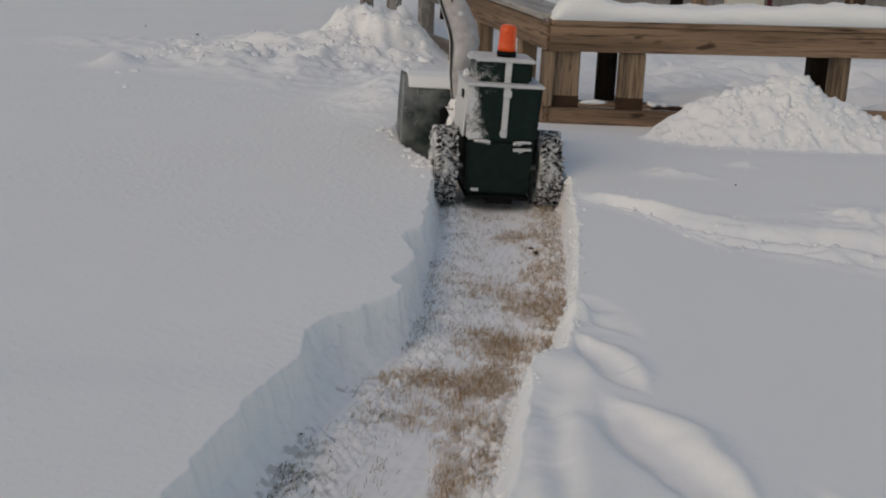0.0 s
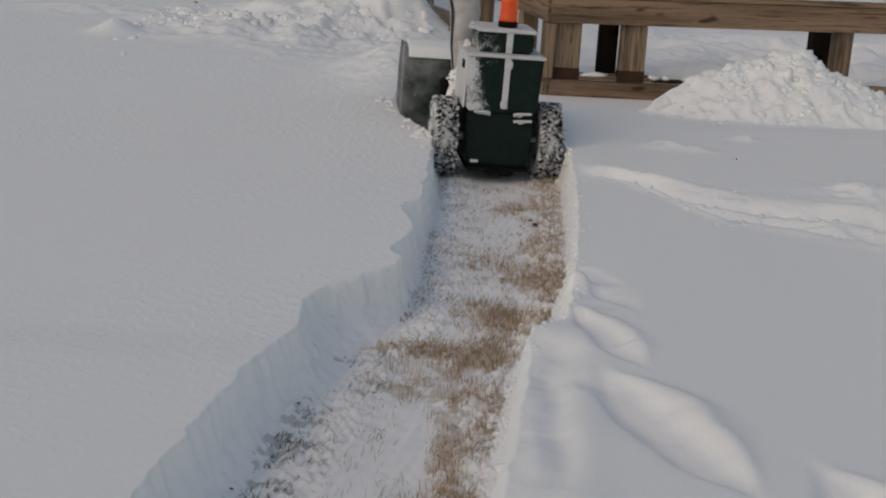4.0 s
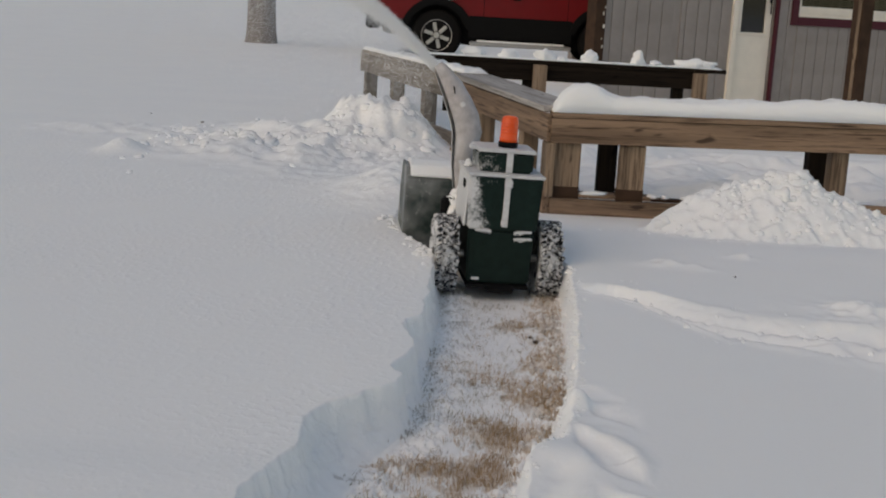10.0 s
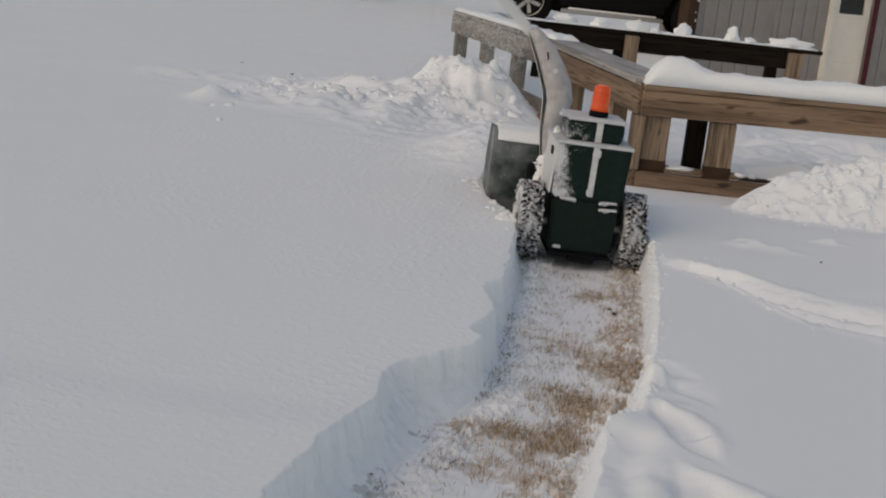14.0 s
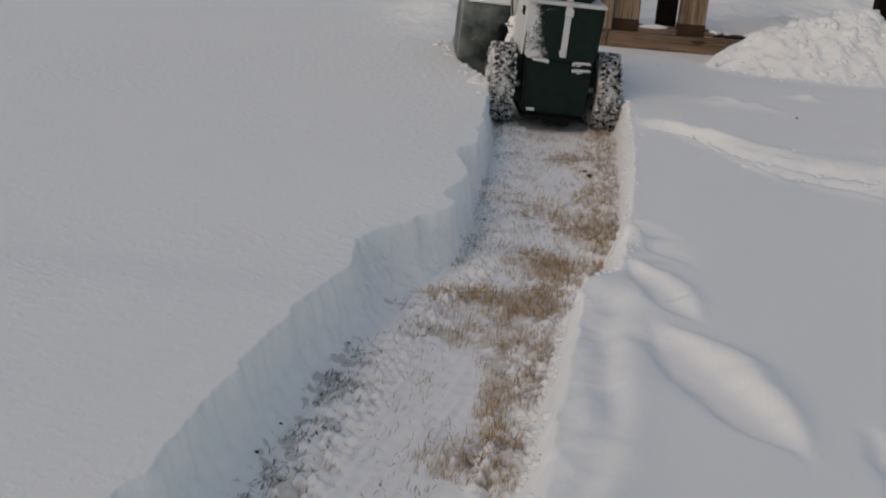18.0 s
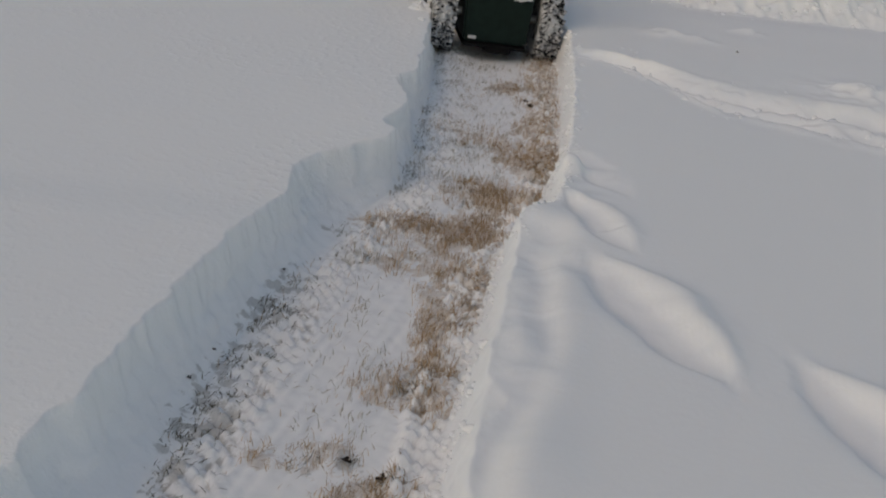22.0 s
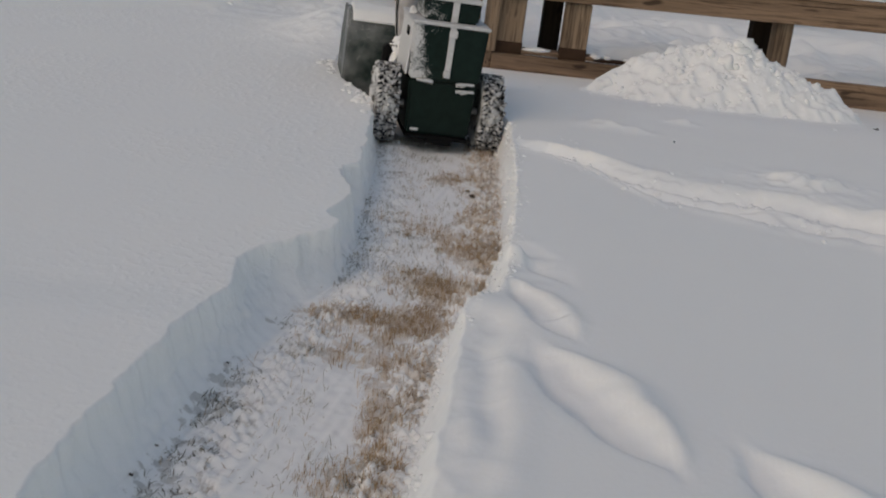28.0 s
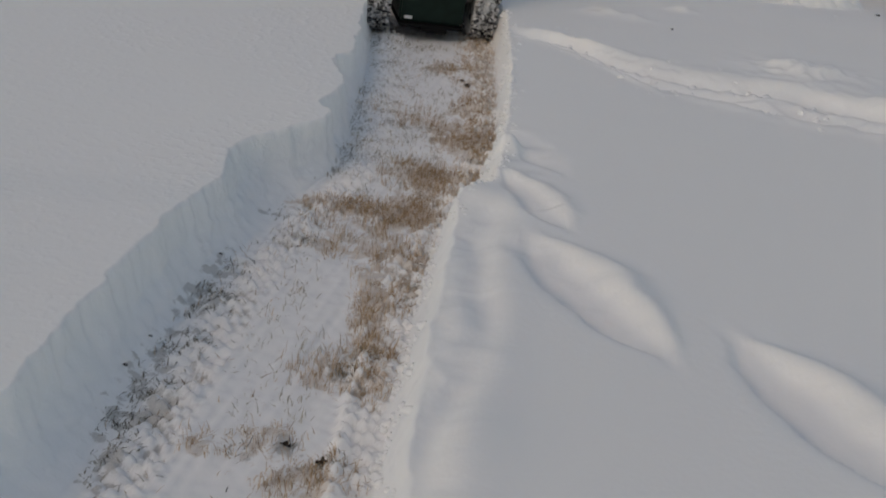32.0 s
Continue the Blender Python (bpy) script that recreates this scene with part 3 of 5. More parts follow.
def plank(length, thick, high, bevel, seed):
    """A sawn board with worn, slightly wavy edges and a few checks along the grain."""
    own = box(length, thick, high, bevel=bevel, seg=2)
    cuts = [e for e in own.edges if abs((e.verts[0].co - e.verts[1].co).x) > length * 0.5]
    bmesh.ops.subdivide_edges(own, edges=cuts, cuts=max(4, int(length / 0.06)), use_grid_fill=False)
    for v in own.verts:
        k = noise.noise(Vector((v.co.x * 5, seed, v.co.z * 3)))
        v.co.z += 0.0025 * k * (1 if v.co.z > 0 else 0.6)
        v.co.y += 0.0015 * noise.noise(Vector((v.co.x * 9, seed + 7, v.co.z * 8)))
    return own


def post_at(name, x, y, z0, z1, sx, sy, material, parent, turn=0.0, label="", bevel=0.005):
    ob = part(name, box(sx, sy, z1 - z0, bevel=bevel), material, parent, label)
    ob.matrix_local = pose(x, y, (z0 + z1) / 2, 0, 0, turn)
    return ob


def lumpy(n, size, rough, seed, flat=0.7):
    """One rounded, broken lump of snow."""
    own = bmesh.new()
    bmesh.ops.create_icosphere(own, subdivisions=n, radius=1)
    for v in own.verts:
        d = v.co.normalized()
        k = 1 + rough * noise.noise(d * 1.7 + Vector((seed * 3.1, seed, 0))) + 0.5 * rough * noise.noise(d * 4 + Vector((0, seed * 1.7, seed)))
        v.co = Vector((d.x * size[0], d.y * size[1], max(d.z, -flat) * size[2])) * k
    return own


def snow_ridge(p, q, width, height, seed, n=120, m=12, swell=None, rough=0.012):
    """A slab of snow lying along a board from p to q, with a rounded, uneven top and a flat underside."""
    own = bmesh.new()
    p, q = Vector(p), Vector(q)
    d = (q - p).normalized()
    side = Vector((-d.y, d.x, 0))
    rows = []
    for i in range(n + 1):
        t = i / n
        c = p.lerp(q, t)
        h = height * (1 + 0.14 * noise.noise(Vector((t * 9, seed, 0)))) + (swell(t) if swell else 0)
        h = max(h, 0.012) * min(1, (t * n / 4) ** 0.5 if t * n < 4 else 1) * min(1, ((1 - t) * n / 2) ** 0.5 if (1 - t) * n < 2 else 1)
        w = width * (1 + 0.05 * noise.noise(Vector((t * 14, seed + 5, 0))))
        row = []
        for j in range(m + 1):
            s = j / m * 2 - 1
            z = h * (1 - abs(s) ** 5) ** 0.5
            z += (rough * noise.noise(Vector((c.x * 9, (c.y + s * w) * 9, seed))) + 0.4 * rough * noise.noise(Vector((c.x * 34, (c.y + s * w) * 34, seed)))) * (1 - abs(s) ** 4)
            row.append(own.verts.new(c + side * (s * w / 2) + Vector((0, 0, max(z, 0)))))
        rows.append(row)
    for a_, b_ in zip(rows, rows[1:]):
        for j in range(m):
            own.faces.new((a_[j], a_[j + 1], b_[j + 1], b_[j]))
        own.faces.new((a_[0], b_[0], b_[m], a_[m]))
    own.faces.new(rows[0])
    own.faces.new(rows[-1][::-1])
    bmesh.ops.recalc_face_normals(own, faces=own.faces)
    return own


FX0, FY0, FX1, FY1 = 0.478, 6.36, 4.2, 6.50          # front run
FT = math.degrees(math.atan2(FY1 - FY0, FX1 - FX0))


def front_at(x, off=0.0):
    return FY0 + (FY1 - FY0) * (x - FX0) / (FX1 - FX0) + off


def rise(x):
    return 0.018 * (x - 0.5)


rail = thing("deck_railing", "weathered brown wooden deck railing capped with thick snow", "railing")
for n_, (xa, xb) in enumerate(((FX0 - 0.022, 2.615), (2.622, FX1))):
    board_between("rail_board", (xa, front_at(xa, 0.019), 0.473 + rise(xa)), (xb, front_at(xb, 0.019), 0.473 + rise(xb)), 0.126, 0.038, WOOD, rail)
board_between("cap_board", (FX0 - 0.02, front_at(FX0, 0.10), 0.5515), (FX1, front_at(FX1, 0.10), 0.5515 + rise(FX1)), 0.028, 0.21, WOOD, rail)
board_between("base_board", (FX0 - 0.005, front_at(FX0, 0.03), 0.075), (1.72, front_at(1.72, 0.03), 0.075), 0.10, 0.04, WOOD, rail)
board_between("base_board", (1.74, front_at(1.74, 0.03), 0.105), (FX1, front_at(FX1, 0.03), 0.105), 0.13, 0.04, WOOD, rail)
board_between("base_cap", (FX0, front_at(FX0, 0.10), 0.138), (1.0, front_at(1.0, 0.10), 0.138), 0.022, 0.12, WOOD, rail)
# dark strip painting the shaded gap along the top of the base board
board_between("spacer_board", (1.0, front_at(1.0, 0.075), 0.134), (1.71, front_at(1.71, 0.075), 0.134), 0.018, 0.05, BROWN, rail)
for x0, w_ in ((0.70, 0.075), (1.01, 0.03), (1.075, 0.02), (1.20, 0.045), (1.33, 0.03)):
    ob = tagged(part("snow_crumb", lumpy(2, (w_, 0.03, 0.014), 0.5, x0 * 9), CLOD, None, smooth=True), "small crust of snow on the railing's base board", "snow", "snow crusts on the base board")
    ob.location = (x0, front_at(x0, 0.06), 0.152)
for x0, w_ in ((0.485, 0.135), (0.818, 0.136)):
    post_at("post", x0 + w_ / 2, front_at(x0, 0.062), 0.155, 0.412, w_, 0.045, WOOD_UP, rail, FT)
    post_at("foot_block", x0 + w_ / 2, front_at(x0, 0.064), 0.12, 0.188, w_ + 0.006, 0.05, BROWN, rail, FT)
for x0 in (1.915, 2.70, 3.45):
    post_at("post", x0 + 0.045, front_at(x0, 0.085), 0.06, 0.412 + rise(x0), 0.089, 0.089, WOOD_UP, rail, FT)

# shade on this railing is painted in with the near-black wood
inner = thing("inner_railing", "wooden railing on the far side of the ramp, coloured near-black for shade", "railing")
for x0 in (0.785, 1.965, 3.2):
    post_at("post", x0 + 0.05, 7.1, 0.05, 0.50, 0.105, 0.105, SHADEWOOD_UP, inner)
board_between("rail_board", (0.70, 7.13, 0.47), (4.4, 7.28, 0.47), 0.13, 0.038, SHADEWOOD, inner)

side = thing("side_railing", "weathered wooden side railing with a wide frosted cap", "railing")
A, B_ = Vector((0.455, 6.375, 0)), Vector((-0.055, 8.12, 0))
sd = (B_ - A).normalized()
sn = Vector((sd.y, -sd.x, 0))        # towards the deck
st = math.degrees(math.atan2(sd.y, sd.x))
board_between("rail_board", A + Vector((0, 0, 0.482)), B_ + Vector((0, 0, 0.52)), 0.140, 0.038, WOOD, side)
board_between("cap_board", A + sn * 0.115 + sd * 0.10 + Vector((0, 0, 0.572)), B_ + sn * 0.115 + Vector((0, 0, 0.612)), 0.034, 0.25, CAPWOOD, side)
board_between("base_board", A + Vector((0, 0, 0.09)), B_ + Vector((0, 0, 0.09)), 0.13, 0.04, WOOD, side)
post_at("corner_post", 0.455, 6.42, 0.13, 0.408, 0.045, 0.135, WOOD_UP, side, 10)
for k in (0.28, 0.72):
    c = A.lerp(B_, k) + sn * 0.06
    post_at("post", c.x, c.y, 0.04, 0.43, 0.089, 0.089, WOOD_UP, side, st)
board_between("seat_ledge", A + sn * 0.07 + sd * 0.05 + Vector((0, 0, 0.165)), A.lerp(B_, 0.5) + sn * 0.07 + Vector((0, 0, 0.165)), 0.03, 0.11, WOOD, side)

far_side = thing("far_side_railing", "grey weathered wooden railing dusted with blown snow", "railing")
A2, B2 = Vector((-0.02, 8.36, 0)), Vector((-0.915, 11.10, 0))
sd2 = (B2 - A2).normalized()
sn2 = Vector((sd2.y, -sd2.x, 0))
st2 = math.degrees(math.atan2(sd2.y, sd2.x))
board_between("rail_board", A2 + Vector((0, 0, 0.51)), B2 + Vector((0, 0, 0.51)), 0.150, 0.038, GREYWOOD, far_side)
board_between("cap_board", A2 + sn2 * 0.09 + Vector((0, 0, 0.603)), B2 + sn2 * 0.09 + Vector((0, 0, 0.603)), 0.034, 0.20, GREYWOOD, far_side)
board_between("base_board", A2 + Vector((0, 0, 0.13)), B2 + Vector((0, 0, 0.13)), 0.16, 0.04, GREYWOOD, far_side)
for k in (0.02, 0.34, 0.66, 0.98):
    c = A2.lerp(B2, k) + sn2 * 0.066
    post_at("post", c.x, c.y, 0.04, 0.434, 0.10, 0.10, GREYWOOD_UP, far_side, st2)

cross = thing("back_railing", "wooden back railing coloured near-black for shade, with clumps of snow", "railing")
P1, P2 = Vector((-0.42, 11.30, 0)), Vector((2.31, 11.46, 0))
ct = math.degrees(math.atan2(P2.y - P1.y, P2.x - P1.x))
board_between("rail_board", P1 + Vector((0, 0, 0.492)), P2 + Vector((-0.13, 0, 0.492)), 0.15, 0.038, SHADEWOOD, cross)
board_between("cap_board", P1 + Vector((-0.03, 0.08, 0.585)), P2 + Vector((0.03, 0.08, 0.585)), 0.034, 0.22, SHADEWOOD, cross)
# shaded posts get the near-black wood, lit ones the ordinary wood
for k, mat in ((0.10, SHADEWOOD_UP), (0.36, SHADEWOOD_UP), (0.395, WOOD_UP), (0.86, SHADEWOOD_UP), (0.925, WOOD_UP)):
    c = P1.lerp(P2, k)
    post_at("post", c.x, c.y + 0.07, 0.04, 0.415 if mat is SHADEWOOD_UP else 0.564, 0.10, 0.09, mat, cross, ct) if mat is SHADEWOOD_UP else post_at("post", c.x, c.y - 0.066, 0.04, 0.564, 0.12, 0.09, mat, cross, ct)

# snow lying on the rails
def swell_front(t):
    x = FX0 + t * (FX1 - FX0)
    fall = min(1, max(0, (0.80 - x) / 0.13))
    blunt = max(0.0, 1 - (x - FX0) / 0.11)
    return 0.052 * fall * fall * (3 - 2 * fall) - 0.10 * blunt ** 1.3 + 0.018 * math.exp(-((x - 1.95) / 0.25) ** 2) - 0.006 * math.exp(-((x - 1.2) / 0.3) ** 2)


tagged(part("rail_snow", snow_ridge((FX0 - 0.02, front_at(FX0, 0.10), 0.5665), (FX1, front_at(FX1, 0.10), 0.5665 + rise(FX1)), 0.222, 0.086, 3, n=300, m=18, swell=swell_front, rough=0.016), CLOD, None, smooth=True),
       "thick smooth slab of snow on the front railing cap", "snow")
tagged(part("rail_snow", snow_ridge(A2 + sn2 * 0.09 + Vector((0, 0, 0.620)), B2 + sn2 * 0.09 + Vector((0, 0, 0.620)), 0.19, 0.030, 9, n=120, rough=0.02), CLOD, None, smooth=True),
       "crumbly snow on the far side railing cap", "snow")
tagged(part("rail_snow", snow_ridge(P1 + Vector((0, 0.08, 0.602)), P2 + Vector((0, 0.08, 0.602)), 0.20, 0.012, 12, n=120, rough=0.01), CLOD, None, smooth=True),
       "thin crust of snow on the back railing cap", "snow")
for k, w_, h_ in ((0.17, 0.10, 0.055), (0.29, 0.08, 0.05), (0.41, 0.09, 0.06), (0.47, 0.05, 0.03), (0.56, 0.07, 0.07), (0.72, 0.06, 0.075), (0.78, 0.05, 0.03), (0.91, 0.17, 0.055)):
    c = P1.lerp(P2, k)
    ob = tagged(part("snow_clump", lumpy(3, (w_, 0.07, h_), 0.55, k * 40), CLOD, None, smooth=True), "broken clump of snow on the back railing", "snow", "snow clumps on the railing")
    ob.location = (c.x, c.y + 0.06, 0.604 + 0.5 * h_)

# ---- house ----
HC = Vector((1.655, 16.4, 0))
HT = 30.0
hd = Vector((math.cos(radians(HT)), math.sin(radians(HT)), 0))
hn = Vector((hd.y, -hd.x, 0))
HM = Matrix.Translation(HC) @ Matrix.Rotation(radians(HT), 4, "Z")      # x along the wall, y into the house


def on_wall(u):
    """Distance along the wall of the sight line with slope u = x / y."""
    return (u * HC.y - HC.x) / (hd.x - u * hd.y)


DOOR_L, DOOR_R, DOOR_Z0, DOOR_Z1 = on_wall(0.2080), on_wall(0.2375), -0.28, 2.18
SW_L, SW_R, SW_Z0, SW_Z1 = on_wall(0.131), on_wall(0.1650), 1.40, 2.05
BW_L, BW_R, BW_Z0, BW_Z1 = on_wall(0.2510), on_wall(0.3425), 1.02, 2.15
WALL_END, WALL_H = 12.0, 2.9
house = thing("house", "single storey house with grey vertical siding", "house")
house.matrix_world = HM
holes = [(DOOR_L, DOOR_R, DOOR_Z0, DOOR_Z1), (SW_L, SW_R, SW_Z0, SW_Z1), (BW_L, BW_R, BW_Z0, BW_Z1)]
xs = sorted({0.0, WALL_END, *[h[0] for h in holes], *[h[1] for h in holes]})
for xa, xb in zip(xs, xs[1:]):
    spans = [(-0.4, WALL_H)]
    for h in holes:
        if h[0] <= (xa + xb) / 2 <= h[1]:
            spans = [(-0.4, h[2]), (h[3], WALL_H)]
    for za, zb in spans:
        if zb - za > 0.01:
            part("wall", box(xb - xa, 0.16, zb - za, ((xa + xb) / 2, 0.10, (za + zb) / 2)), GREYSIDING, house)
plank_w = 0.203
for k in range(int(WALL_END / plank_w)):
    xa, xb = k * plank_w + 0.006, (k + 1) * plank_w - 0.006
    spans = [(-0.38, WALL_H)]
    for h in holes:
        if xb > h[0] - 0.02 and xa < h[1] + 0.02:
            if xa < h[0] - 0.06:
                xb = min(xb, h[0])
            elif xb > h[1] + 0.06:
                xa = max(xa, h[1])
            else:
                spans = [(-0.38, h[2]), (h[3], WALL_H)]
    for za, zb in spans:
        if zb - za > 0.02 and xb - xa > 0.02:
            o = part("siding_plank", box(xb - xa, 0.02, zb - za, bevel=0.003), GREYSIDING, house)
            o.location = ((xa + xb) / 2, 0.012, (za + zb) / 2)
SKEW = -37.0
part("side_wall", box(0.16, 8.2, WALL_H, (0.085, 0, WALL_H / 2)), GREYSIDING, house).matrix_local = Matrix.Rotation(radians(SKEW), 4, "Z") @ Matrix.Translation((0.02, 4.28, 0))
part("back_wall", box(WALL_END - 4.6, 0.16, WALL_H, (WALL_END / 2 + 2.3, 7.27, WALL_H / 2)), GREYSIDING, house)
part("end_wall", box(0.16, 7.0, WALL_H, (WALL_END - 0.08, 3.69, WALL_H / 2)), GREYSIDING, house)
part("roof", prism([(-0.3, -0.5), (WALL_END + 0.3, -0.5), (WALL_END + 0.3, 7.6), (4.4, 7.6)], 0.2, "z", (0, 0, WALL_H + 0.1)), BROWN, house, "flat brown roof edge")
part("corner_board", box(0.16, 0.20, WALL_H + 0.35, (-0.005, 0.05, WALL_H / 2 - 0.175), bevel=0.004), BROWN, house, "chipped brown corner board")
for dx, dz, w_, h_ in ((0.045, 0.60, 0.018, 0.035), (0.03, 0.70, 0.012, 0.02), (0.05, 0.86, 0.03, 0.05), (0.035, 1.02, 0.014, 0.05), (0.055, 1.10, 0.012, 0.025)):
    part("chip", box(w_, 0.004, h_, (dx, -0.0525, dz), bevel=0.001), WHITE, house, "chipped pale patch")
# storm door
dw = DOOR_R - DOOR_L
door = part("storm_door", box(dw - 0.03, 0.05, 0.50, ((DOOR_L + DOOR_R) / 2, 0.06, -0.03), bevel=0.004), WHITE, house, "cream white storm door with a tall glass pane")
dm = (DOOR_L + DOOR_R) / 2
part("bottom_panel", box(dw - 0.034, 0.046, 0.60, (dm, 0.06, 0.521), bevel=0.002), WHITE, door)
part("rail_trim", box(dw - 0.10, 0.062, 0.05, (dm, 0.055, 0.845), bevel=0.01), WHITE, door)
part("top_rail", box(dw - 0.03, 0.05, 0.14, (dm, 0.06, 2.11), bevel=0.004), WHITE, door)
for sgn in (-1, 1):
    part("stile", box(0.115, 0.05, 1.24, (dm + sgn * (dw / 2 - 0.0725), 0.06, 1.43), bevel=0.004), WHITE, door)
part("pane", box(dw - 0.24, 0.012, 1.20, (dm, 0.065, 1.43)), GLASS, door)
hx = DOOR_R - 0.07
handle = part("handle", box(0.035, 0.03, 0.16, (hx, 0.02, 1.36), bevel=0.008), BLACK, door, "black lever handle")
part("handle_pull", tube(0.010, 0.010, 0.22, (hx - 0.01, -0.005, 1.24), 10), BLACK, door)
for xx in (DOOR_L - 0.045, DOOR_R + 0.045):
    part("door_trim", box(0.085 if xx < DOOR_L else 0.055, 0.05, 2.5, (xx if xx < DOOR_L else xx - 0.0145, -0.015, 0.95), bevel=0.004), WHITE if xx < DOOR_L else MAROON, house)
part("door_head", box(dw + 0.18, 0.05, 0.10, (dm, -0.015, 2.24), bevel=0.004), MAROON, house)


def window(xa, xb, za, zb, trim, mullions, colour=None):
    w = part("window", box(xb - xa - 0.004, 0.04, 0.15, ((xa + xb) / 2, 0.03, za + 0.075), bevel=0.005), WHITE, house, "white framed window")
    part("frame_top", box(xb - xa - 0.004, 0.04, 0.06, ((xa + xb) / 2, 0.03, zb - 0.03), bevel=0.005), WHITE, w)
    for xx in (xa + 0.04, xb - 0.04, *mullions):
        part("frame_stile", box(0.07, 0.038, zb - za - 0.21, (xx, 0.03, (za + zb) / 2 + 0.045), bevel=0.004), WHITE, w)
    part("sill", box(xb - xa, 0.07, 0.035, ((xa + xb) / 2, -0.005, za + 0.018), bevel=0.006), WHITE, w)
    part("pane", box(xb - xa - 0.06, 0.008, zb - za - 0.2, ((xa + xb) / 2, 0.045, (za + zb) / 2 + 0.04)), PANE, w).visible_shadow = False
    own = bmesh.new()
    nx = 60
    rows = [[own.verts.new((xa - 0.05 + (xb - xa + 0.1) * k / nx, 0.24 + 0.022 * math.sin(k * 1.3) + 0.012 * math.sin(k * 0.47), zz)) for k in range(nx + 1)] for zz in (za - 0.1, zb + 0.1)]
    for k in range(nx):
        own.faces.new((rows[0][k], rows[0][k + 1], rows[1][k + 1], rows[1][k]))
    bmesh.ops.solidify(own, geom=own.faces[:], thickness=0.004)
    part("curtain", own, CURTAIN, w, "dull brown hanging curtain")
    for xx in (xa - trim / 2, xb + trim / 2):
        part("trim", box(trim, 0.04, zb - za + 2 * trim, (xx, -0.012, (za + zb) / 2), bevel=0.004), colour or MAROON, w)
    for zz in (za - trim / 2, zb + trim / 2):
        part("trim", box(xb - xa, 0.042, trim, ((xa + xb) / 2, -0.012, zz), bevel=0.004), colour or MAROON, w)
    return w


window(SW_L, SW_R, SW_Z0, SW_Z1, 0.05, (), BROWN)
window(BW_L + 0.1, BW_R - 0.1, BW_Z0 + 0.1, BW_Z1, 0.12, (BW_L + 0.62 * (BW_R - BW_L),))

porch = thing("porch_post", "square brown wooden porch post in front of the house wall", "post")
post_at("shaft", 3.31, 10.8, 0.05, 3.0, 0.125, 0.125, BROWN, porch, 24)
# paler strip stands for the light falling on the post's left edge
post_at("face_board", 3.275, 10.745, 0.05, 3.0, 0.05, 0.03, WOOD_UP, porch, 24)

# ---- tree trunk ----
def trunk_mesh(r0, r1, h, seed):
    own = bmesh.new()
    rings = []
    for i in range(28):
        z = h * (i / 27) ** 1.4
        flare = 0.10 * math.exp(-z / 0.18)
        ring = []
        for k in range(30):
            an = 2 * math.pi * k / 30
            r = (r0 + (r1 - r0) * z / h + flare) * (1 + 0.05 * noise.noise(Vector((math.cos(an) * 2, math.sin(an) * 2, z * 0.8 + seed))) + 0.025 * math.sin(an * 9 + z * 2))
            ring.append(own.verts.new((r * math.cos(an), r * math.sin(an), z - 0.05)))
        rings.append(ring)
    for p, q in zip(rings, rings[1:]):
        for k in range(30):
            own.faces.new((p[k], p[(k + 1) % 30], q[(k + 1) % 30], q[k]))
    own.faces.new(rings[-1])
    return own


tree = thing("tree", "thick grey tree trunk standing in the snow", "tree", pose(-3.60, 21.9, 0.045))
part("trunk", trunk_mesh(0.240, 0.195, 4.5, 2), BARK, tree, smooth=True)
for k in range(5):
    an = k * 2.2
    limb = tube(0.10, 0.02, 2.6, (0, 0, 0), 10)
    o = part("limb", limb, BARK, tree)
    o.matrix_local = pose(0.7 * math.cos(an), 0.7 * math.sin(an), 4.9, 0, 38, math.degrees(an))

stake = thing("wire_stake", "thin dark bent wire stake beside the railing", "stake", pose(2.50, 6.30, 0))
part("shaft", tube(0.003, 0.002, 0.72, (0, 0, 0.36), 8, Matrix.Rotation(radians(-7), 4, "Y")), BLACK, stake)
part("tip", tube(0.003, 0.002, 0.05, (-0.055, 0, 0.73), 8, Matrix.Rotation(radians(35), 4, "Y")), BLACK, stake)

# ---- remote controlled snow blower ----
FROST = plain("rime_frost", (0.62, 0.62, 0.63), 0.85, 0, 0.12, 60, 0.6, 0.004)


def frosted(name, color, edge0, edge1, scale=9.0, rough=0.45, lee=0.0, grain=0.5):
    """Paint with grains of blown snow stuck on it in patches."""
    m, t, s = nodes_of(name)
    co = t.nodes.new("ShaderNodeTexCoord").outputs["Object"]
    patch, speck = noise_node(t, scale, 4, 0.6, co), noise_node(t, 260, 3, 0.6, co)
    add = t.nodes.new("ShaderNodeMath")
    add.operation = "MULTIPLY_ADD"
    add.inputs[1].default_value = grain
    t.links.new(speck, add.inputs[0])
    t.links.new(patch, add.inputs[2])
    if lee:             # the blown snow clings to the side that faces the plume
        split = t.nodes.new("ShaderNodeSeparateXYZ")
        t.links.new(co, split.inputs[0])
        more = t.nodes.new("ShaderNodeMath")
        more.operation = "MULTIPLY_ADD"
        more.inputs[1].default_value = -lee
        t.links.new(split.outputs["X"], more.inputs[0])
        t.links.new(add.outputs[0], more.inputs[2])
        add = more
    f = ramp_node(t, add.outputs[0], [(edge0, (0, 0, 0)), (edge1, (1, 1, 1))])
    tone = ramp_node(t, noise_node(t, 30, 5, 0.6, co), [(0.3, tuple(c * 0.75 for c in color)), (0.7, tuple(c * 1.3 for c in color))])
    t.links.new(mixed(t, f, tone, (0.66, 0.66, 0.67)), s.inputs["Base Color"])
    s.inputs["Roughness"].default_value = rough
    s.inputs["Specular IOR Level"].default_value = 0.15
    bumped(t, s, add.outputs[0], 0.3, 0.002)
    return m


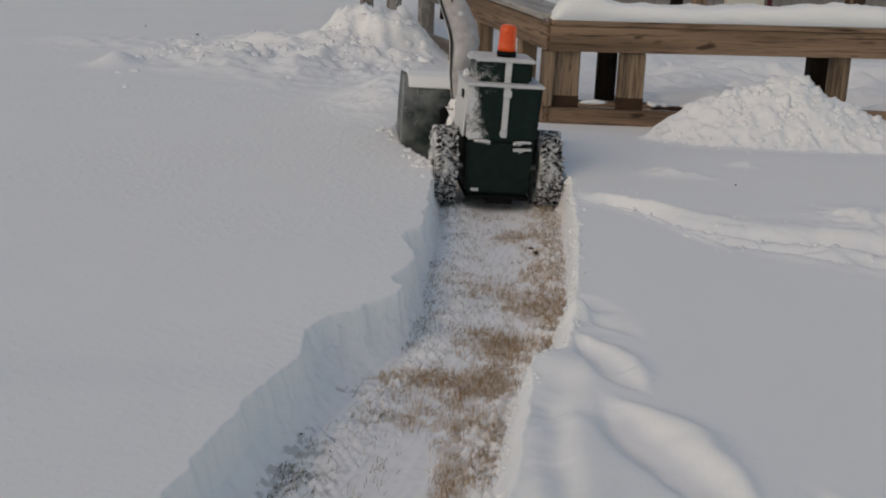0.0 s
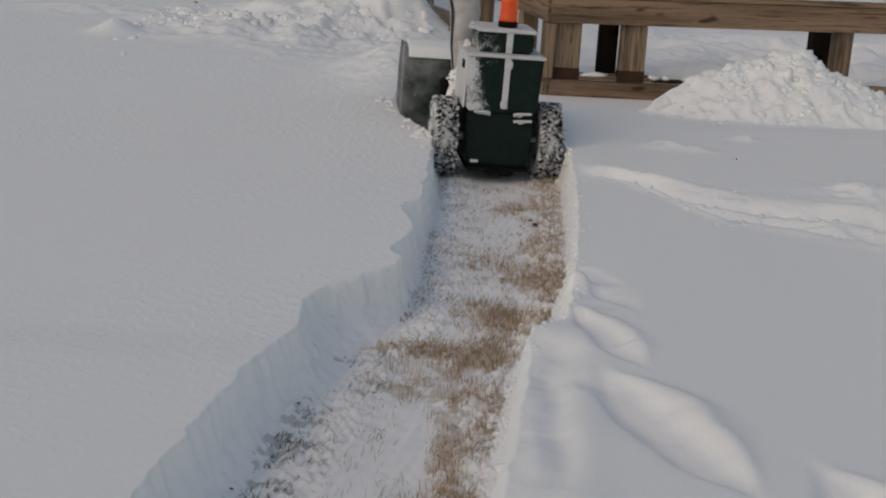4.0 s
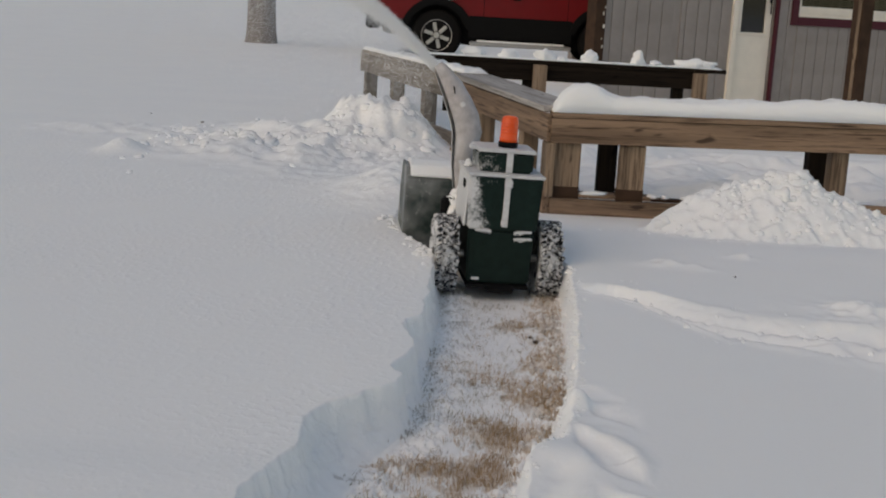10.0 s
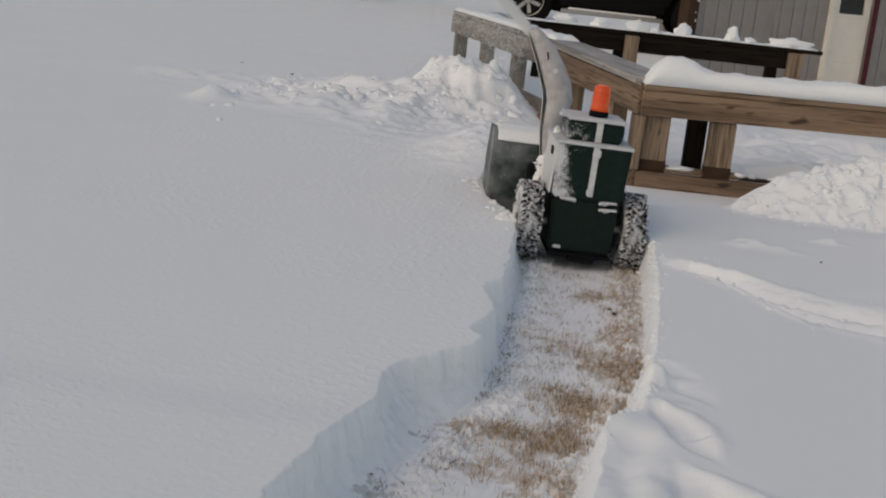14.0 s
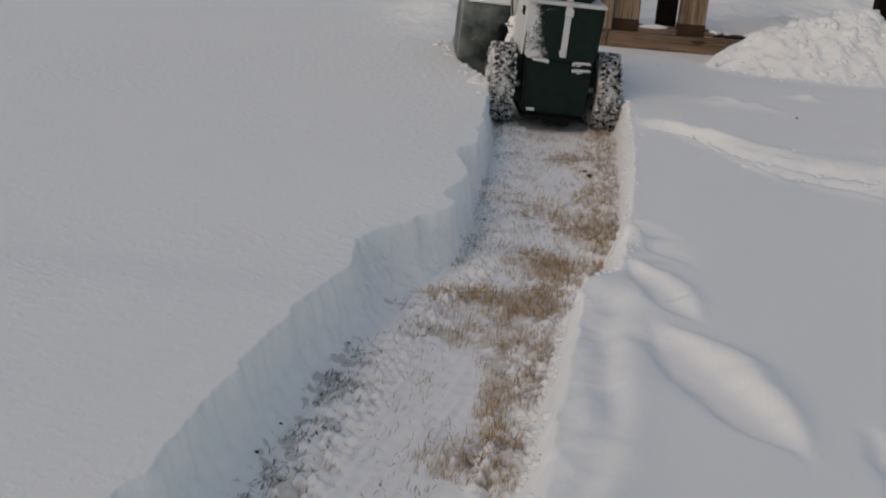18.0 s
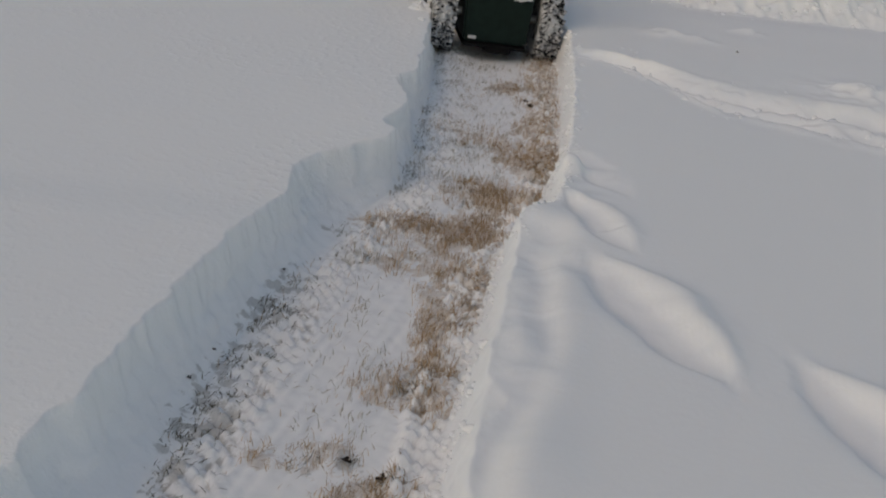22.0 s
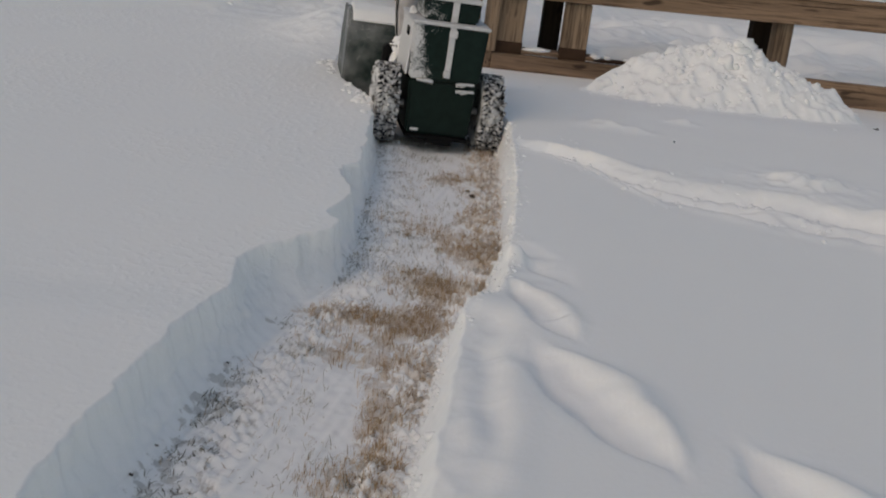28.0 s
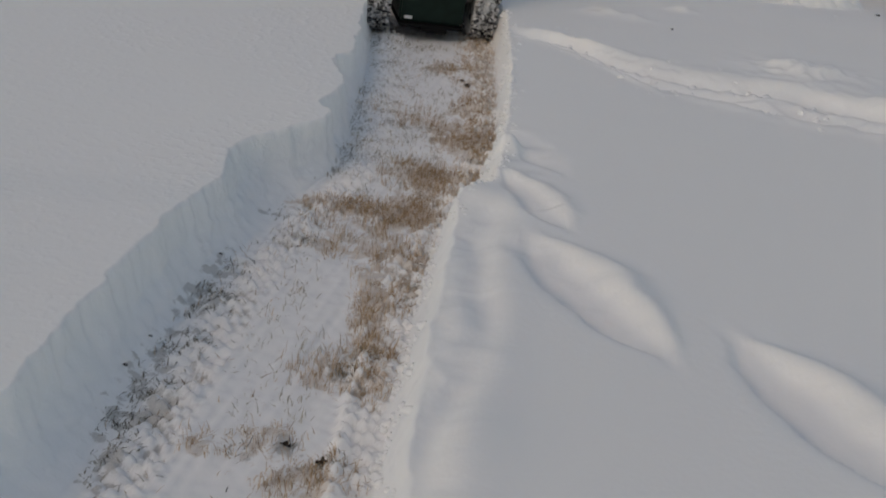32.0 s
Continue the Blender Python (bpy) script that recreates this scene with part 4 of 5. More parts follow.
GREEN_DUST = frosted("dusted_green_paint", (0.006, 0.017, 0.014), 0.92, 1.06, 7, lee=1.9)
GREEN_SIDE = frosted("rimed_green_paint", (0.02, 0.04, 0.035), 0.42, 0.56, 5)
HOUSING = frosted("dusted_housing_paint", (0.030, 0.045, 0.042), 0.50, 2.6, 3, grain=0.12)
GREEN_CLEAN = frosted("worn_green_paint", (0.006, 0.016, 0.013), 1.0, 1.2, 7)
TYRE_PACKED = frosted("snow_packed_rubber", (0.022, 0.020, 0.020), 0.60, 0.78, 34, 0.9)
TYRE_SNOW = frosted("snowy_tyre_rubber", (0.012, 0.011, 0.011), 0.70, 0.84, 46, 0.85)
CHUTE_FROST = frosted("rimed_chute", (0.42, 0.385, 0.38), 0.45, 1.5, 4, 0.7, grain=0.15)

blower = thing("snow_blower", "dark green remote controlled snow blower with snowy tyres", "snow blower", pose(0.155, 4.675, 0.004, 0, 1.6, 7.0))


def wheel(x, sgn):
    """A knobbed tyre on a pale rim; the outside faces sgn."""
    W = 0.090
    turn = Matrix.Rotation(radians(90), 4, "Y")
    prof = [(0.080, -W / 2 + 0.008), (0.11, -W / 2), (0.128, -W / 2 + 0.006), (0.136, -W / 2 + 0.020), (0.138, 0), (0.136, W / 2 - 0.020), (0.128, W / 2 - 0.006), (0.11, W / 2), (0.080, W / 2 - 0.008)]
    tyre = part("tyre", lathe(prof, 48, turn), TYRE_PACKED, blower, "black rubber tyre packed with snow", True)
    tyre.location = (x, 0, 0.145)
    lugs = bmesh.new()
    for k in range(26):
        for row, (xx, tilt) in enumerate(((-0.033, 28), (-0.011, -16), (0.011, 16), (0.033, -28))):
            an = 2 * math.pi * (k + 0.5 * (row % 2)) / 26
            worn = random.Random(k * 4 + row)
            m = Matrix.Rotation(an + worn.uniform(-0.03, 0.03), 4, "X") @ Matrix.Translation((xx + worn.uniform(-0.003, 0.003), 0, 0.139)) @ Matrix.Rotation(radians(tilt + worn.uniform(-14, 14)), 4, "Z")
            own = box(0.020 * worn.uniform(0.8, 1.15), 0.019 * worn.uniform(0.75, 1.25), 0.017, bevel=0.002)
            bmesh.ops.transform(own, matrix=m, verts=own.verts)
            joined(lugs, own)
    tr = part("tread", lugs, TYRE_SNOW, tyre)
    rim = part("rim", lathe([(0.0, -0.02), (0.03, -0.022), (0.034, -0.008), (0.06, -0.004), (0.078, -0.03), (0.086, -0.034), (0.086, 0.034), (0.0, 0.034)], 32, turn @ Matrix.Rotation(math.pi if sgn > 0 else 0, 4, "X")), FROST, tyre, "snow-filled pale rim", True)
    part("hub", tube(0.018, 0.014, 0.03, (sgn * 0.03, 0, 0), 12, turn), STEEL, tyre)


wheel(-0.197, -1)
wheel(0.197, 1)
part("axle", tube(0.016, 0.016, 0.34, (0, 0, 0.145), 14, Matrix.Rotation(radians(90), 4, "Y")), STEEL, blower)
part("chassis_plate", box(0.24, 0.36, 0.012, (0, 0.05, 0.052), bevel=0.004), BLACK, blower)
part("tow_bracket", box(0.10, 0.035, 0.03, (0.01, -0.115, 0.045), bevel=0.006), BLACK, blower)


def tapered(w0, w1, d0, d1, z0, z1, y0, bevel=0.008):
    own = box(1, 1, 1)
    for v in own.verts:
        up = v.co.z > 0
        w, d = (w1, d1) if up else (w0, d0)
        v.co = Vector((v.co.x * w, y0 + (v.co.y + 0.5) * d, z1 if up else z0))
    bmesh.ops.bevel(own, geom=own.edges[:], offset=bevel, segments=2, affect="EDGES")
    return own


part("lower_body", tapered(0.236, 0.252, 0.30, 0.31, 0.060, 0.262, -0.108), GREEN_CLEAN, blower)
upper = part("upper_body", tapered(0.262, 0.280, 0.32, 0.33, 0.264, 0.468, -0.118), GREEN_DUST, blower)
part("side_panel", box(0.006, 0.300, 0.195, (-0.1385, 0.045, 0.370), bevel=0.002, turn=Matrix.Rotation(radians(2.2), 4, "Y")), GREEN_SIDE, upper, "side panel white with rime")
part("panel_vent", box(0.004, 0.05, 0.03, (-0.1425, -0.01, 0.42), bevel=0.001), BLACK, upper)
part("top_rim", tapered(0.288, 0.292, 0.338, 0.342, 0.463, 0.474, -0.124, 0.003), FROST, upper, "snow-crusted rim")
topbox = part("battery_box", tapered(0.204, 0.212, 0.20, 0.205, 0.474, 0.549, -0.070), GREEN_DUST, blower)
part("lid", tapered(0.226, 0.222, 0.225, 0.22, 0.549, 0.562, -0.082, 0.004), FROST, topbox, "lid white with frost")
part("lid_hook", box(0.035, 0.05, 0.014, (-0.122, -0.05, 0.562), bevel=0.004), FROST, topbox)
# frosted strap with its latch
part("strap", box(0.024, 0.005, 0.076, (0.012, -0.0745, 0.513), bevel=0.001), FROST, topbox, "frosted strap")
strap = part("strap", box(0.022, 0.005, 0.195, (0.006, -0.1215, 0.376), bevel=0.001), FROST, upper, "frosted strap")
part("latch", box(0.030, 0.010, 0.028, (0.008, -0.125, 0.440), bevel=0.003), FROST, upper)
part("latch_foot", box(0.026, 0.009, 0.022, (0.004, -0.124, 0.295), bevel=0.003), FROST, upper)


def crust(w, seed):
    own = box(w, 0.014, 0.010, bevel=0.003)
    bmesh.ops.subdivide_edges(own, edges=own.edges[:], cuts=5)
    for v in own.verts:
        n_ = noise.noise(Vector((v.co.x * 90, seed, v.co.z * 50)))
        v.co.z += 0.006 * n_ - (0.006 if n_ < -0.15 and v.co.z < 0 else 0)
    return own


for xx, zz, w_ in ((-0.072, 0.262, 0.062), (0.078, 0.262, 0.068), (0.080, 0.236, 0.070)):
    c = part("hinge", crust(w_, xx * 70 + zz), FROST, blower, "hinge crusted with snow", True)
    c.location = (xx, -0.121, zz)
part("reflector", box(0.03, 0.006, 0.012, (-0.085, -0.110, 0.076), bevel=0.002), FROST, blower)

# amber beacon
beacon = part("beacon", lathe([(0.0, 0.0), (0.036, 0.0), (0.037, 0.018), (0.033, 0.022), (0.0, 0.022)], 28, at=(0.012, 0.010, 0.562)), BLACK, blower, "amber warning beacon", True)
part("beacon_lens", lathe([(0.0, 0.0), (0.0345, 0.0), (0.0345, 0.012), (0.033, 0.016), (0.031, 0.082), (0.027, 0.092), (0.018, 0.096), (0.0, 0.097)], 28, at=(0.012, 0.010, 0.584)), AMBER, beacon, "orange plastic lens", True)
for z_ in (0.034, 0.046, 0.058, 0.070):
    part("lens_rib", lathe([(0.0325, -0.002), (0.0342, 0.0), (0.0325, 0.002)], 28, at=(0.012, 0.010, 0.582 + z_)), AMBER, beacon)
bl = new("beacon_glow", bpy.data.lights.new("beacon_glow", "POINT"))
bl.data.energy, bl.data.color, bl.data.shadow_soft_size = 0.02, (1.0, 0.45, 0.12), 0.03
bl.location = (0.18, 4.72, 0.72)

# auger housing, impeller drum and chute
HOFF = -0.052
prof = [(0.40, 0.04), (0.385, 0.10), (0.385, 0.30), (0.40, 0.36), (0.44, 0.395), (0.50, 0.405), (0.62, 0.405), (0.62, 0.392), (0.50, 0.392), (0.447, 0.383), (0.412, 0.352), (0.398, 0.30), (0.398, 0.10), (0.412, 0.052), (0.44, 0.035), (0.44, 0.022), (0.42, 0.026)]
housing = part("auger_housing", prism(prof, 0.54, "x", (HOFF, 0, 0)), HOUSING, blower, "dark green auger housing dusted with snow")
for sgn in (-1, 1):
    part("side_plate", prism([(0.395, 0.03), (0.395, 0.345), (0.45, 0.41), (0.63, 0.41), (0.68, 0.30), (0.68, 0.05), (0.64, 0.015), (0.42, 0.015)], 0.008, "x", (HOFF + sgn * 0.273, 0, 0)), HOUSING, housing)
    part("skid_shoe", box(0.012, 0.16, 0.06, (HOFF + sgn * 0.282, 0.53, 0.035), bevel=0.004), STEEL, housing)
part("housing_snow", prism([(0.405, 0.37), (0.44, 0.398), (0.50, 0.408), (0.60, 0.408), (0.59, 0.424), (0.50, 0.430), (0.43, 0.414), (0.398, 0.375)], 0.52, "x", (HOFF, 0, 0), 0.004), CLOD, housing, "snow lying on the housing")
part("impeller_drum", tube(0.15, 0.15, 0.19, (0, 0.30, 0.20), 28, Matrix.Rotation(radians(90), 4, "X")), HOUSING, blower)
spiral = bmesh.new()
prev = None
for k in range(97):
    an, xx = k / 96 * 4 * math.pi * 2, HOFF - 0.26 + 0.52 * k / 96
    pr = [spiral.verts.new((xx, 0.55 + r * math.cos(an), 0.20 + r * math.sin(an))) for r in (0.05, 0.145)]
    if prev:
        spiral.faces.new((prev[0], prev[1], pr[1], pr[0]))
    prev = pr
part("auger", spiral, STEEL, housing)
part("auger_shaft", tube(0.02, 0.02, 0.53, (HOFF, 0.55, 0.20), 12, Matrix.Rotation(radians(90), 4, "Y")), STEEL, housing)


def chute_mesh(first, last, outer, inner, steps=14):
    """A bent channel, open towards the inside of its bend, between two angles round its line."""
    own = bmesh.new()
    line = [(-0.117, 0.30, 0.24, 0.034), (-0.117, 0.305, 0.349, 0.031), (-0.124, 0.31, 0.44, 0.038), (-0.114, 0.31, 0.52, 0.054), (-0.110, 0.31, 0.575, 0.061), (-0.124, 0.31, 0.63, 0.060), (-0.150, 0.31, 0.685, 0.055), (-0.185, 0.31, 0.75, 0.046), (-0.220, 0.312, 0.80, 0.034), (-0.248, 0.315, 0.832, 0.022)]
    rows = []
    for i, (x, y, z, r) in enumerate(line):
        a_, b_ = Vector(line[max(i - 1, 0)][:3]), Vector(line[min(i + 1, len(line) - 1)][:3])
        up = (b_ - a_).normalized()
        fwd = Vector((0.30, 0.95, 0))
        fwd = (fwd - up * fwd.dot(up)).normalized()
        out = up.cross(fwd)
        if out.x < 0:
            out = -out
        ring = []
        for shell in (outer, inner):
            for k in range(15):
                an = radians(first + (last - first) * k / 14)
                ring.append(own.verts.new(Vector((x, y, z)) + (out * math.cos(an) + fwd * math.sin(an)) * r * shell))
        rows.append(ring)
    for p, q in zip(rows, rows[1:]):
        for k in range(14):
            own.faces.new((p[k], p[k + 1], q[k + 1], q[k]))
            own.faces.new((p[15 + k + 1], p[15 + k], q[15 + k], q[15 + k + 1]))
        own.faces.new((p[0], q[0], q[15], p[15]))
        own.faces.new((p[14], p[29], q[29], q[14]))
    for p in (rows[0], rows[-1]):
        for k in range(14):
            own.faces.new((p[k], p[15 + k], p[16 + k], p[k + 1]))
    bmesh.ops.recalc_face_normals(own, faces=own.faces)
    return own


chute = part("discharge_chute", chute_mesh(-122, 150, 1.0, 0.95), CHUTE_FROST, blower, "tall curved discharge chute coated with rime", True)
part("chute_ring", tube(0.085, 0.085, 0.03, (-0.08, 0.30, 0.315), 28), BLACK, chute)
# added black shell puts the shade inside the channel into colour
part("chute_lining", chute_mesh(-121, 149, 0.945, 0.92), BLACK, chute, "inside of the chute coloured black for shade", True)
part("chute_edge", chute_mesh(151, 172, 1.04, 0.97), FROST, chute, "frosted far edge of the chute", True)
part("chute_bolt", tube(0.011, 0.010, 0.014, (-0.142, 0.254, 0.690), 10, Matrix.Rotation(radians(90), 4, "X")), FROST, chute)
part("chute_slot", box(0.006, 0.006, 0.034, (-0.178, 0.264, 0.742), bevel=0.002, turn=Matrix.Rotation(radians(-12), 4, "Y")), BLACK, chute)
part("chute_motor", box(0.05, 0.06, 0.09, (-0.175, 0.22, 0.28), bevel=0.012), BLACK, chute)
part("chute_rod", tube(0.008, 0.008, 0.22, (-0.17, 0.20, 0.22), 10, Matrix.Rotation(radians(12), 4, "Y")), STEEL, chute)
for k, (p_, s_) in enumerate((((-0.145, 0.21, 0.30), 0.036), ((-0.155, 0.18, 0.268), 0.026), ((-0.135, 0.23, 0.335), 0.026), ((-0.125, 0.07, 0.476), 0.017))):
    o = part("packed_snow", lumpy(3, (s_ * 0.8, s_, s_ * 1.1), 0.8, k * 3.3 + 1), CLOD, blower, "snow packed on the machine", True)
    o.location = p_

# ---- red off-roader parked beyond the deck ----
car = thing("car", "red boxy off-road car with black cladding parked in snow", "car", pose(0.0, 21.35, 0.10, 0, 0, 1.0))
CW = 1.78


def side_slab(outline, y, thick, name, material, parent, label="", bevel=0.012):
    return part(name, prism(outline, thick, "y", (0, y, 0), bevel), material, parent, label)


RX, FXW, WZ = -0.54, 2.15, 0.405


def arch(cx, r, z0, n=14, back=False):
    pts = [(cx + r * math.cos(math.pi * k / n), max(z0, WZ + r * math.sin(math.pi * k / n))) for k in range(n + 1)]
    return pts if back else pts[::-1]


lower_line = [(-1.50, 0.62), *arch(RX, 0.50, 0.62), *arch(FXW, 0.50, 0.62), (3.02, 0.62)]
body_outline = lower_line + [(3.05, 1.02), (2.95, 1.18), (1.75, 1.26), (-1.42, 1.26), (-1.52, 1.05)]
body = part("body", prism(body_outline, CW, "y", (0, 0, 0), 0.03), RED, car, "glossy red body")
part("sill", prism([(-1.40, 0.40), (-1.52, 0.66), (3.0, 0.66), (2.9, 0.40), (2.72, 0.34), (1.68, 0.26), (0.06, 0.26), (-0.98, 0.34)], CW - 0.46, "y", (0, 0, 0), 0.02), BLACK, car, "black underbody")
for sgn in (-1, 1):
    y_ = sgn * (CW / 2 + 0.012)
    for cx in (RX, FXW):
        o_, i_ = arch(cx, 0.60, 0.52), arch(cx, 0.48, 0.52, back=True)
        part("wheel_well", prism([(cx - 0.50, 0.36), (cx + 0.50, 0.36)] + arch(cx, 0.50, 0.37, back=True), 0.05, "y", (0, sgn * (CW / 2 - 0.26), 0)), BLACK, car, "black wheel well")
        part("wheel_arch", prism(o_ + i_, 0.10, "y", (0, y_ - sgn * 0.02, 0), 0.01), BLACK, car, "black plastic wheel arch")
    part("door_cladding", box(FXW - RX - 1.02, 0.05, 0.36, ((RX + FXW) / 2, y_, 0.56), bevel=0.015), BLACK, car, "black lower door cladding")
    part("running_board", box(1.62, 0.18, 0.06, ((RX + FXW) / 2, y_ + sgn * 0.11, 0.31), bevel=0.015), ALLOY, car, "silver running board")
    part("door_handle", box(0.13, 0.035, 0.035, (0.72, y_ + sgn * 0.01, 1.035), bevel=0.01), BLACK, car)
    for cx in (0.20, 1.55):
        part("door_seam", box(0.012, 0.01, 0.55, (cx, y_ - sgn * 0.016, 0.98), bevel=0.002), BLACK, car)
    part("mirror", box(0.10, 0.17, 0.15, (1.62, y_ + sgn * 0.07, 1.33), bevel=0.03), BLACK, car)
    part("rear_lamp", box(0.05, 0.10, 0.16, (-1.50, sgn * 0.80, 0.95), bevel=0.015), RED, car, "red tail lamp")
    part("headlamp", tube(0.10, 0.10, 0.05, (3.03, sgn * 0.62, 0.90), 20, Matrix.Rotation(radians(90), 4, "Y")), ALLOY, car)
part("cabin", prism([(-1.40, 1.25), (1.72, 1.25), (1.30, 1.72), (1.18, 1.77), (-1.30, 1.77)], CW - 0.12, "y", (0, 0, 0), 0.03), GLASS, car, "dark window glass")
part("roof", prism([(-1.40, 1.72), (1.34, 1.72), (1.22, 1.83), (-1.32, 1.83)], CW - 0.10, "y", (0, 0, 0), 0.03), WHITE, car, "pale roof")
for sgn in (-1, 1):
    for cx, w_, lean in ((-1.30, 0.22, 0), (-0.55, 0.30, 0), (0.42, 0.08, 0), (1.50, 0.09, 40)):
        part("pillar", box(w_, 0.03, 0.52 if not lean else 0.66, (cx, sgn * (CW / 2 - 0.055), 1.50), bevel=0.008, turn=Matrix.Rotation(radians(-lean), 4, "Y")), RED, car)
    part("window_snow", box(0.82, 0.03, 0.10, (-0.02 + 0.7, sgn * (CW / 2 - 0.045), 1.33), bevel=0.012), CLOD, car, "snow stuck along the window edge")
part("rear_bumper", box(0.22, CW + 0.06, 0.24, (-1.58, 0, 0.58), bevel=0.04), BLACK, car, "black bumper")
part("front_bumper", box(0.24, CW + 0.06, 0.26, (3.06, 0, 0.56), bevel=0.04), BLACK, car, "black bumper")
part("spare_wheel", tube(0.36, 0.36, 0.22, (-1.66, 0.1, 1.02), 32, Matrix.Rotation(radians(90), 4, "Y")), RUBBER, car)
part("bumper_snow", lumpy(3, (0.17, 0.35, 0.09), 0.5, 4), CLOD, car, "snow heaped on the bumper", True).location = (-1.60, -0.72, 0.74)


def car_wheel(cx, sgn):
    turn = Matrix.Rotation(radians(90 * sgn), 4, "X")
    w = part("wheel", lathe([(0.22, -0.11), (0.33, -0.115), (0.366, -0.09), (0.375, -0.05), (0.375, 0.05), (0.366, 0.09), (0.33, 0.115), (0.22, 0.11)], 40, turn), RUBBER, car, "black tyre on an alloy wheel", True)
    w.location, w.scale = (cx, sgn * (CW / 2 - 0.10), WZ), (1.08, 1.0, 1.08)
    part("rim", lathe([(0.0, 0.02), (0.20, 0.03), (0.222, 0.10), (0.228, 0.112), (0.228, -0.05), (0.0, -0.05)], 40, turn @ Matrix.Rotation(0, 4, "X")), BLACK, w, "dark wheel well", True)
    rimring = part("rim_lip", lathe([(0.205, 0.085), (0.228, 0.118), (0.232, 0.118), (0.225, 0.07)], 40, turn @ Matrix.Rotation(math.pi, 4, "X")), ALLOY, w, "", True)
    for k in range(6):
        an = k * math.pi / 3 + 0.3
        s_ = part("spoke", box(0.15, 0.03, 0.07, bevel=0.012), ALLOY, w)
        s_.matrix_local = Matrix.Rotation(an, 4, "Y") @ Matrix.Translation((0.125, sgn * 0.10, 0))
    part("hub_cap", tube(0.055, 0.045, 0.04, (0, sgn * 0.11, 0), 18, Matrix.Rotation(radians(90), 4, "X")), ALLOY, w)


for cx in (RX, FXW):
    for sgn in (-1, 1):
        car_wheel(cx, sgn)

for sgn in (-1, 1):
    part("arch_snow", lumpy(4, (0.46, 0.03, 0.12), 0.9, 7), CLOD, car, "snow clinging above the wheel arch", True).location = (RX - 0.02, sgn * (CW / 2 + 0.002), 1.09)
    part("step_snow", box(1.4, 0.12, 0.03, ((RX + FXW) / 2, sgn * (CW / 2 + 0.13), 0.352), bevel=0.012), CLOD, car, "snow on the running board")
    part("side_window", box(0.86, 0.012, 0.36, (0.86, sgn * (CW / 2 - 0.052), 1.50), bevel=0.004), FROST, car, "frosted side window")
    part("rear_light_cluster", box(0.05, 0.02, 0.22, (-1.47, sgn * (CW / 2 + 0.004), 1.06), bevel=0.006), WHITE, car, "pale rear lamp cluster")

# ---- grass, straw, leaves and clods ----
STRAWMAT = plain("dry_straw", (0.34, 0.215, 0.105), 0.8, 0, 0.0, 40, 0)
GREYGRASS = plain("grey_winter_grass", (0.2, 0.17, 0.11), 0.85, 0, 0.0, 40, 0)
TURFMAT = plain("winter_turf", (0.075, 0.068, 0.045), 0.85, 0, 0.0, 40, 0)
for m_, lo, hi in ((STRAWMAT, (0.23, 0.13, 0.055), (0.63, 0.47, 0.31)), (GREYGRASS, (0.11, 0.095, 0.055), (0.42, 0.36, 0.25)), (TURFMAT, (0.04, 0.036, 0.026), (0.26, 0.23, 0.17))):
    t_ = m_.node_tree
    geo = t_.nodes.new("ShaderNodeNewGeometry")
    t_.links.new(ramp_node(t_, geo.outputs["Random Per Island"], [(0.0, lo), (1.0, hi)]), t_.nodes["Principled BSDF"].inputs["Base Color"])


def scatter(n, patches, background, seed):
    """Places on the cleared floor, thick in the patches and thin elsewhere."""
    g = np.random.default_rng(seed)
    out = np.zeros((0, 2))
    while len(out) < n:
        x, y = g.uniform(-0.5, 0.46, 60000), g.uniform(1.25, 5.0, 60000)
        cut, base, right = lower(x, y)[:3]
        want = np.clip(cover(x, y, patches) + 0.5 * value_noise(x, y, 0.05, seed + 60) + 0.5 * value_noise(x, y, 0.017, seed + 61), 0, 1) ** 1.3 * (cover(x, y, patches) > 0.1) + background * np.clip(0.3 + value_noise(x, y, 0.12, seed + 50), 0, 1)
        ok = (g.uniform(0, 1, len(x)) < want) & (cut > 0.93)
        out = np.concatenate([out, np.stack([x[ok], y[ok]], 1)])
    return out[:n]


def blades(name, places, length, width, lie, seed, material, label):
    """Bent blades of grass, each a narrow ribbon that tapers to a tip."""
    g = np.random.default_rng(seed)
    n = len(places)
    z, _ = surface(places[:, 0], places[:, 1])
    turn = g.normal(1.2, 1.1, n)
    long_, up = length * g.uniform(0.45, 1.35, n), radians(lie) * g.uniform(0.15, 1.9, n)
    d = np.stack([np.cos(turn), np.sin(turn)], 1)
    side = np.stack([-d[:, 1], d[:, 0]], 1) * (width * g.uniform(0.6, 1.3, n))[:, None] / 2
    root = np.concatenate([places, (z - 0.002)[:, None]], 1)
    mid = root + np.concatenate([d * (long_ * 0.55 * np.cos(up))[:, None], (long_ * 0.55 * np.sin(up))[:, None]], 1)
    bend = up * g.uniform(0.1, 0.9, n)
    tip = mid + np.concatenate([d * (long_ * 0.45 * np.cos(bend))[:, None], (long_ * 0.45 * np.sin(bend))[:, None]], 1)
    s3 = np.concatenate([side, np.zeros((n, 1))], 1)
    v = np.stack([root - s3, root + s3, mid + 0.8 * s3, mid - 0.8 * s3, tip], 1).reshape(-1, 3)
    i = np.arange(n) * 5
    faces = [f for k in i for f in ((k, k + 1, k + 2, k + 3), (k + 3, k + 2, k + 4))]
    me = bpy.data.meshes.new(name)
    me.from_pydata(v.tolist(), [], faces)
    me.materials.append(material)
    return tagged(new(name, me), label, "grass", kind="stuff")


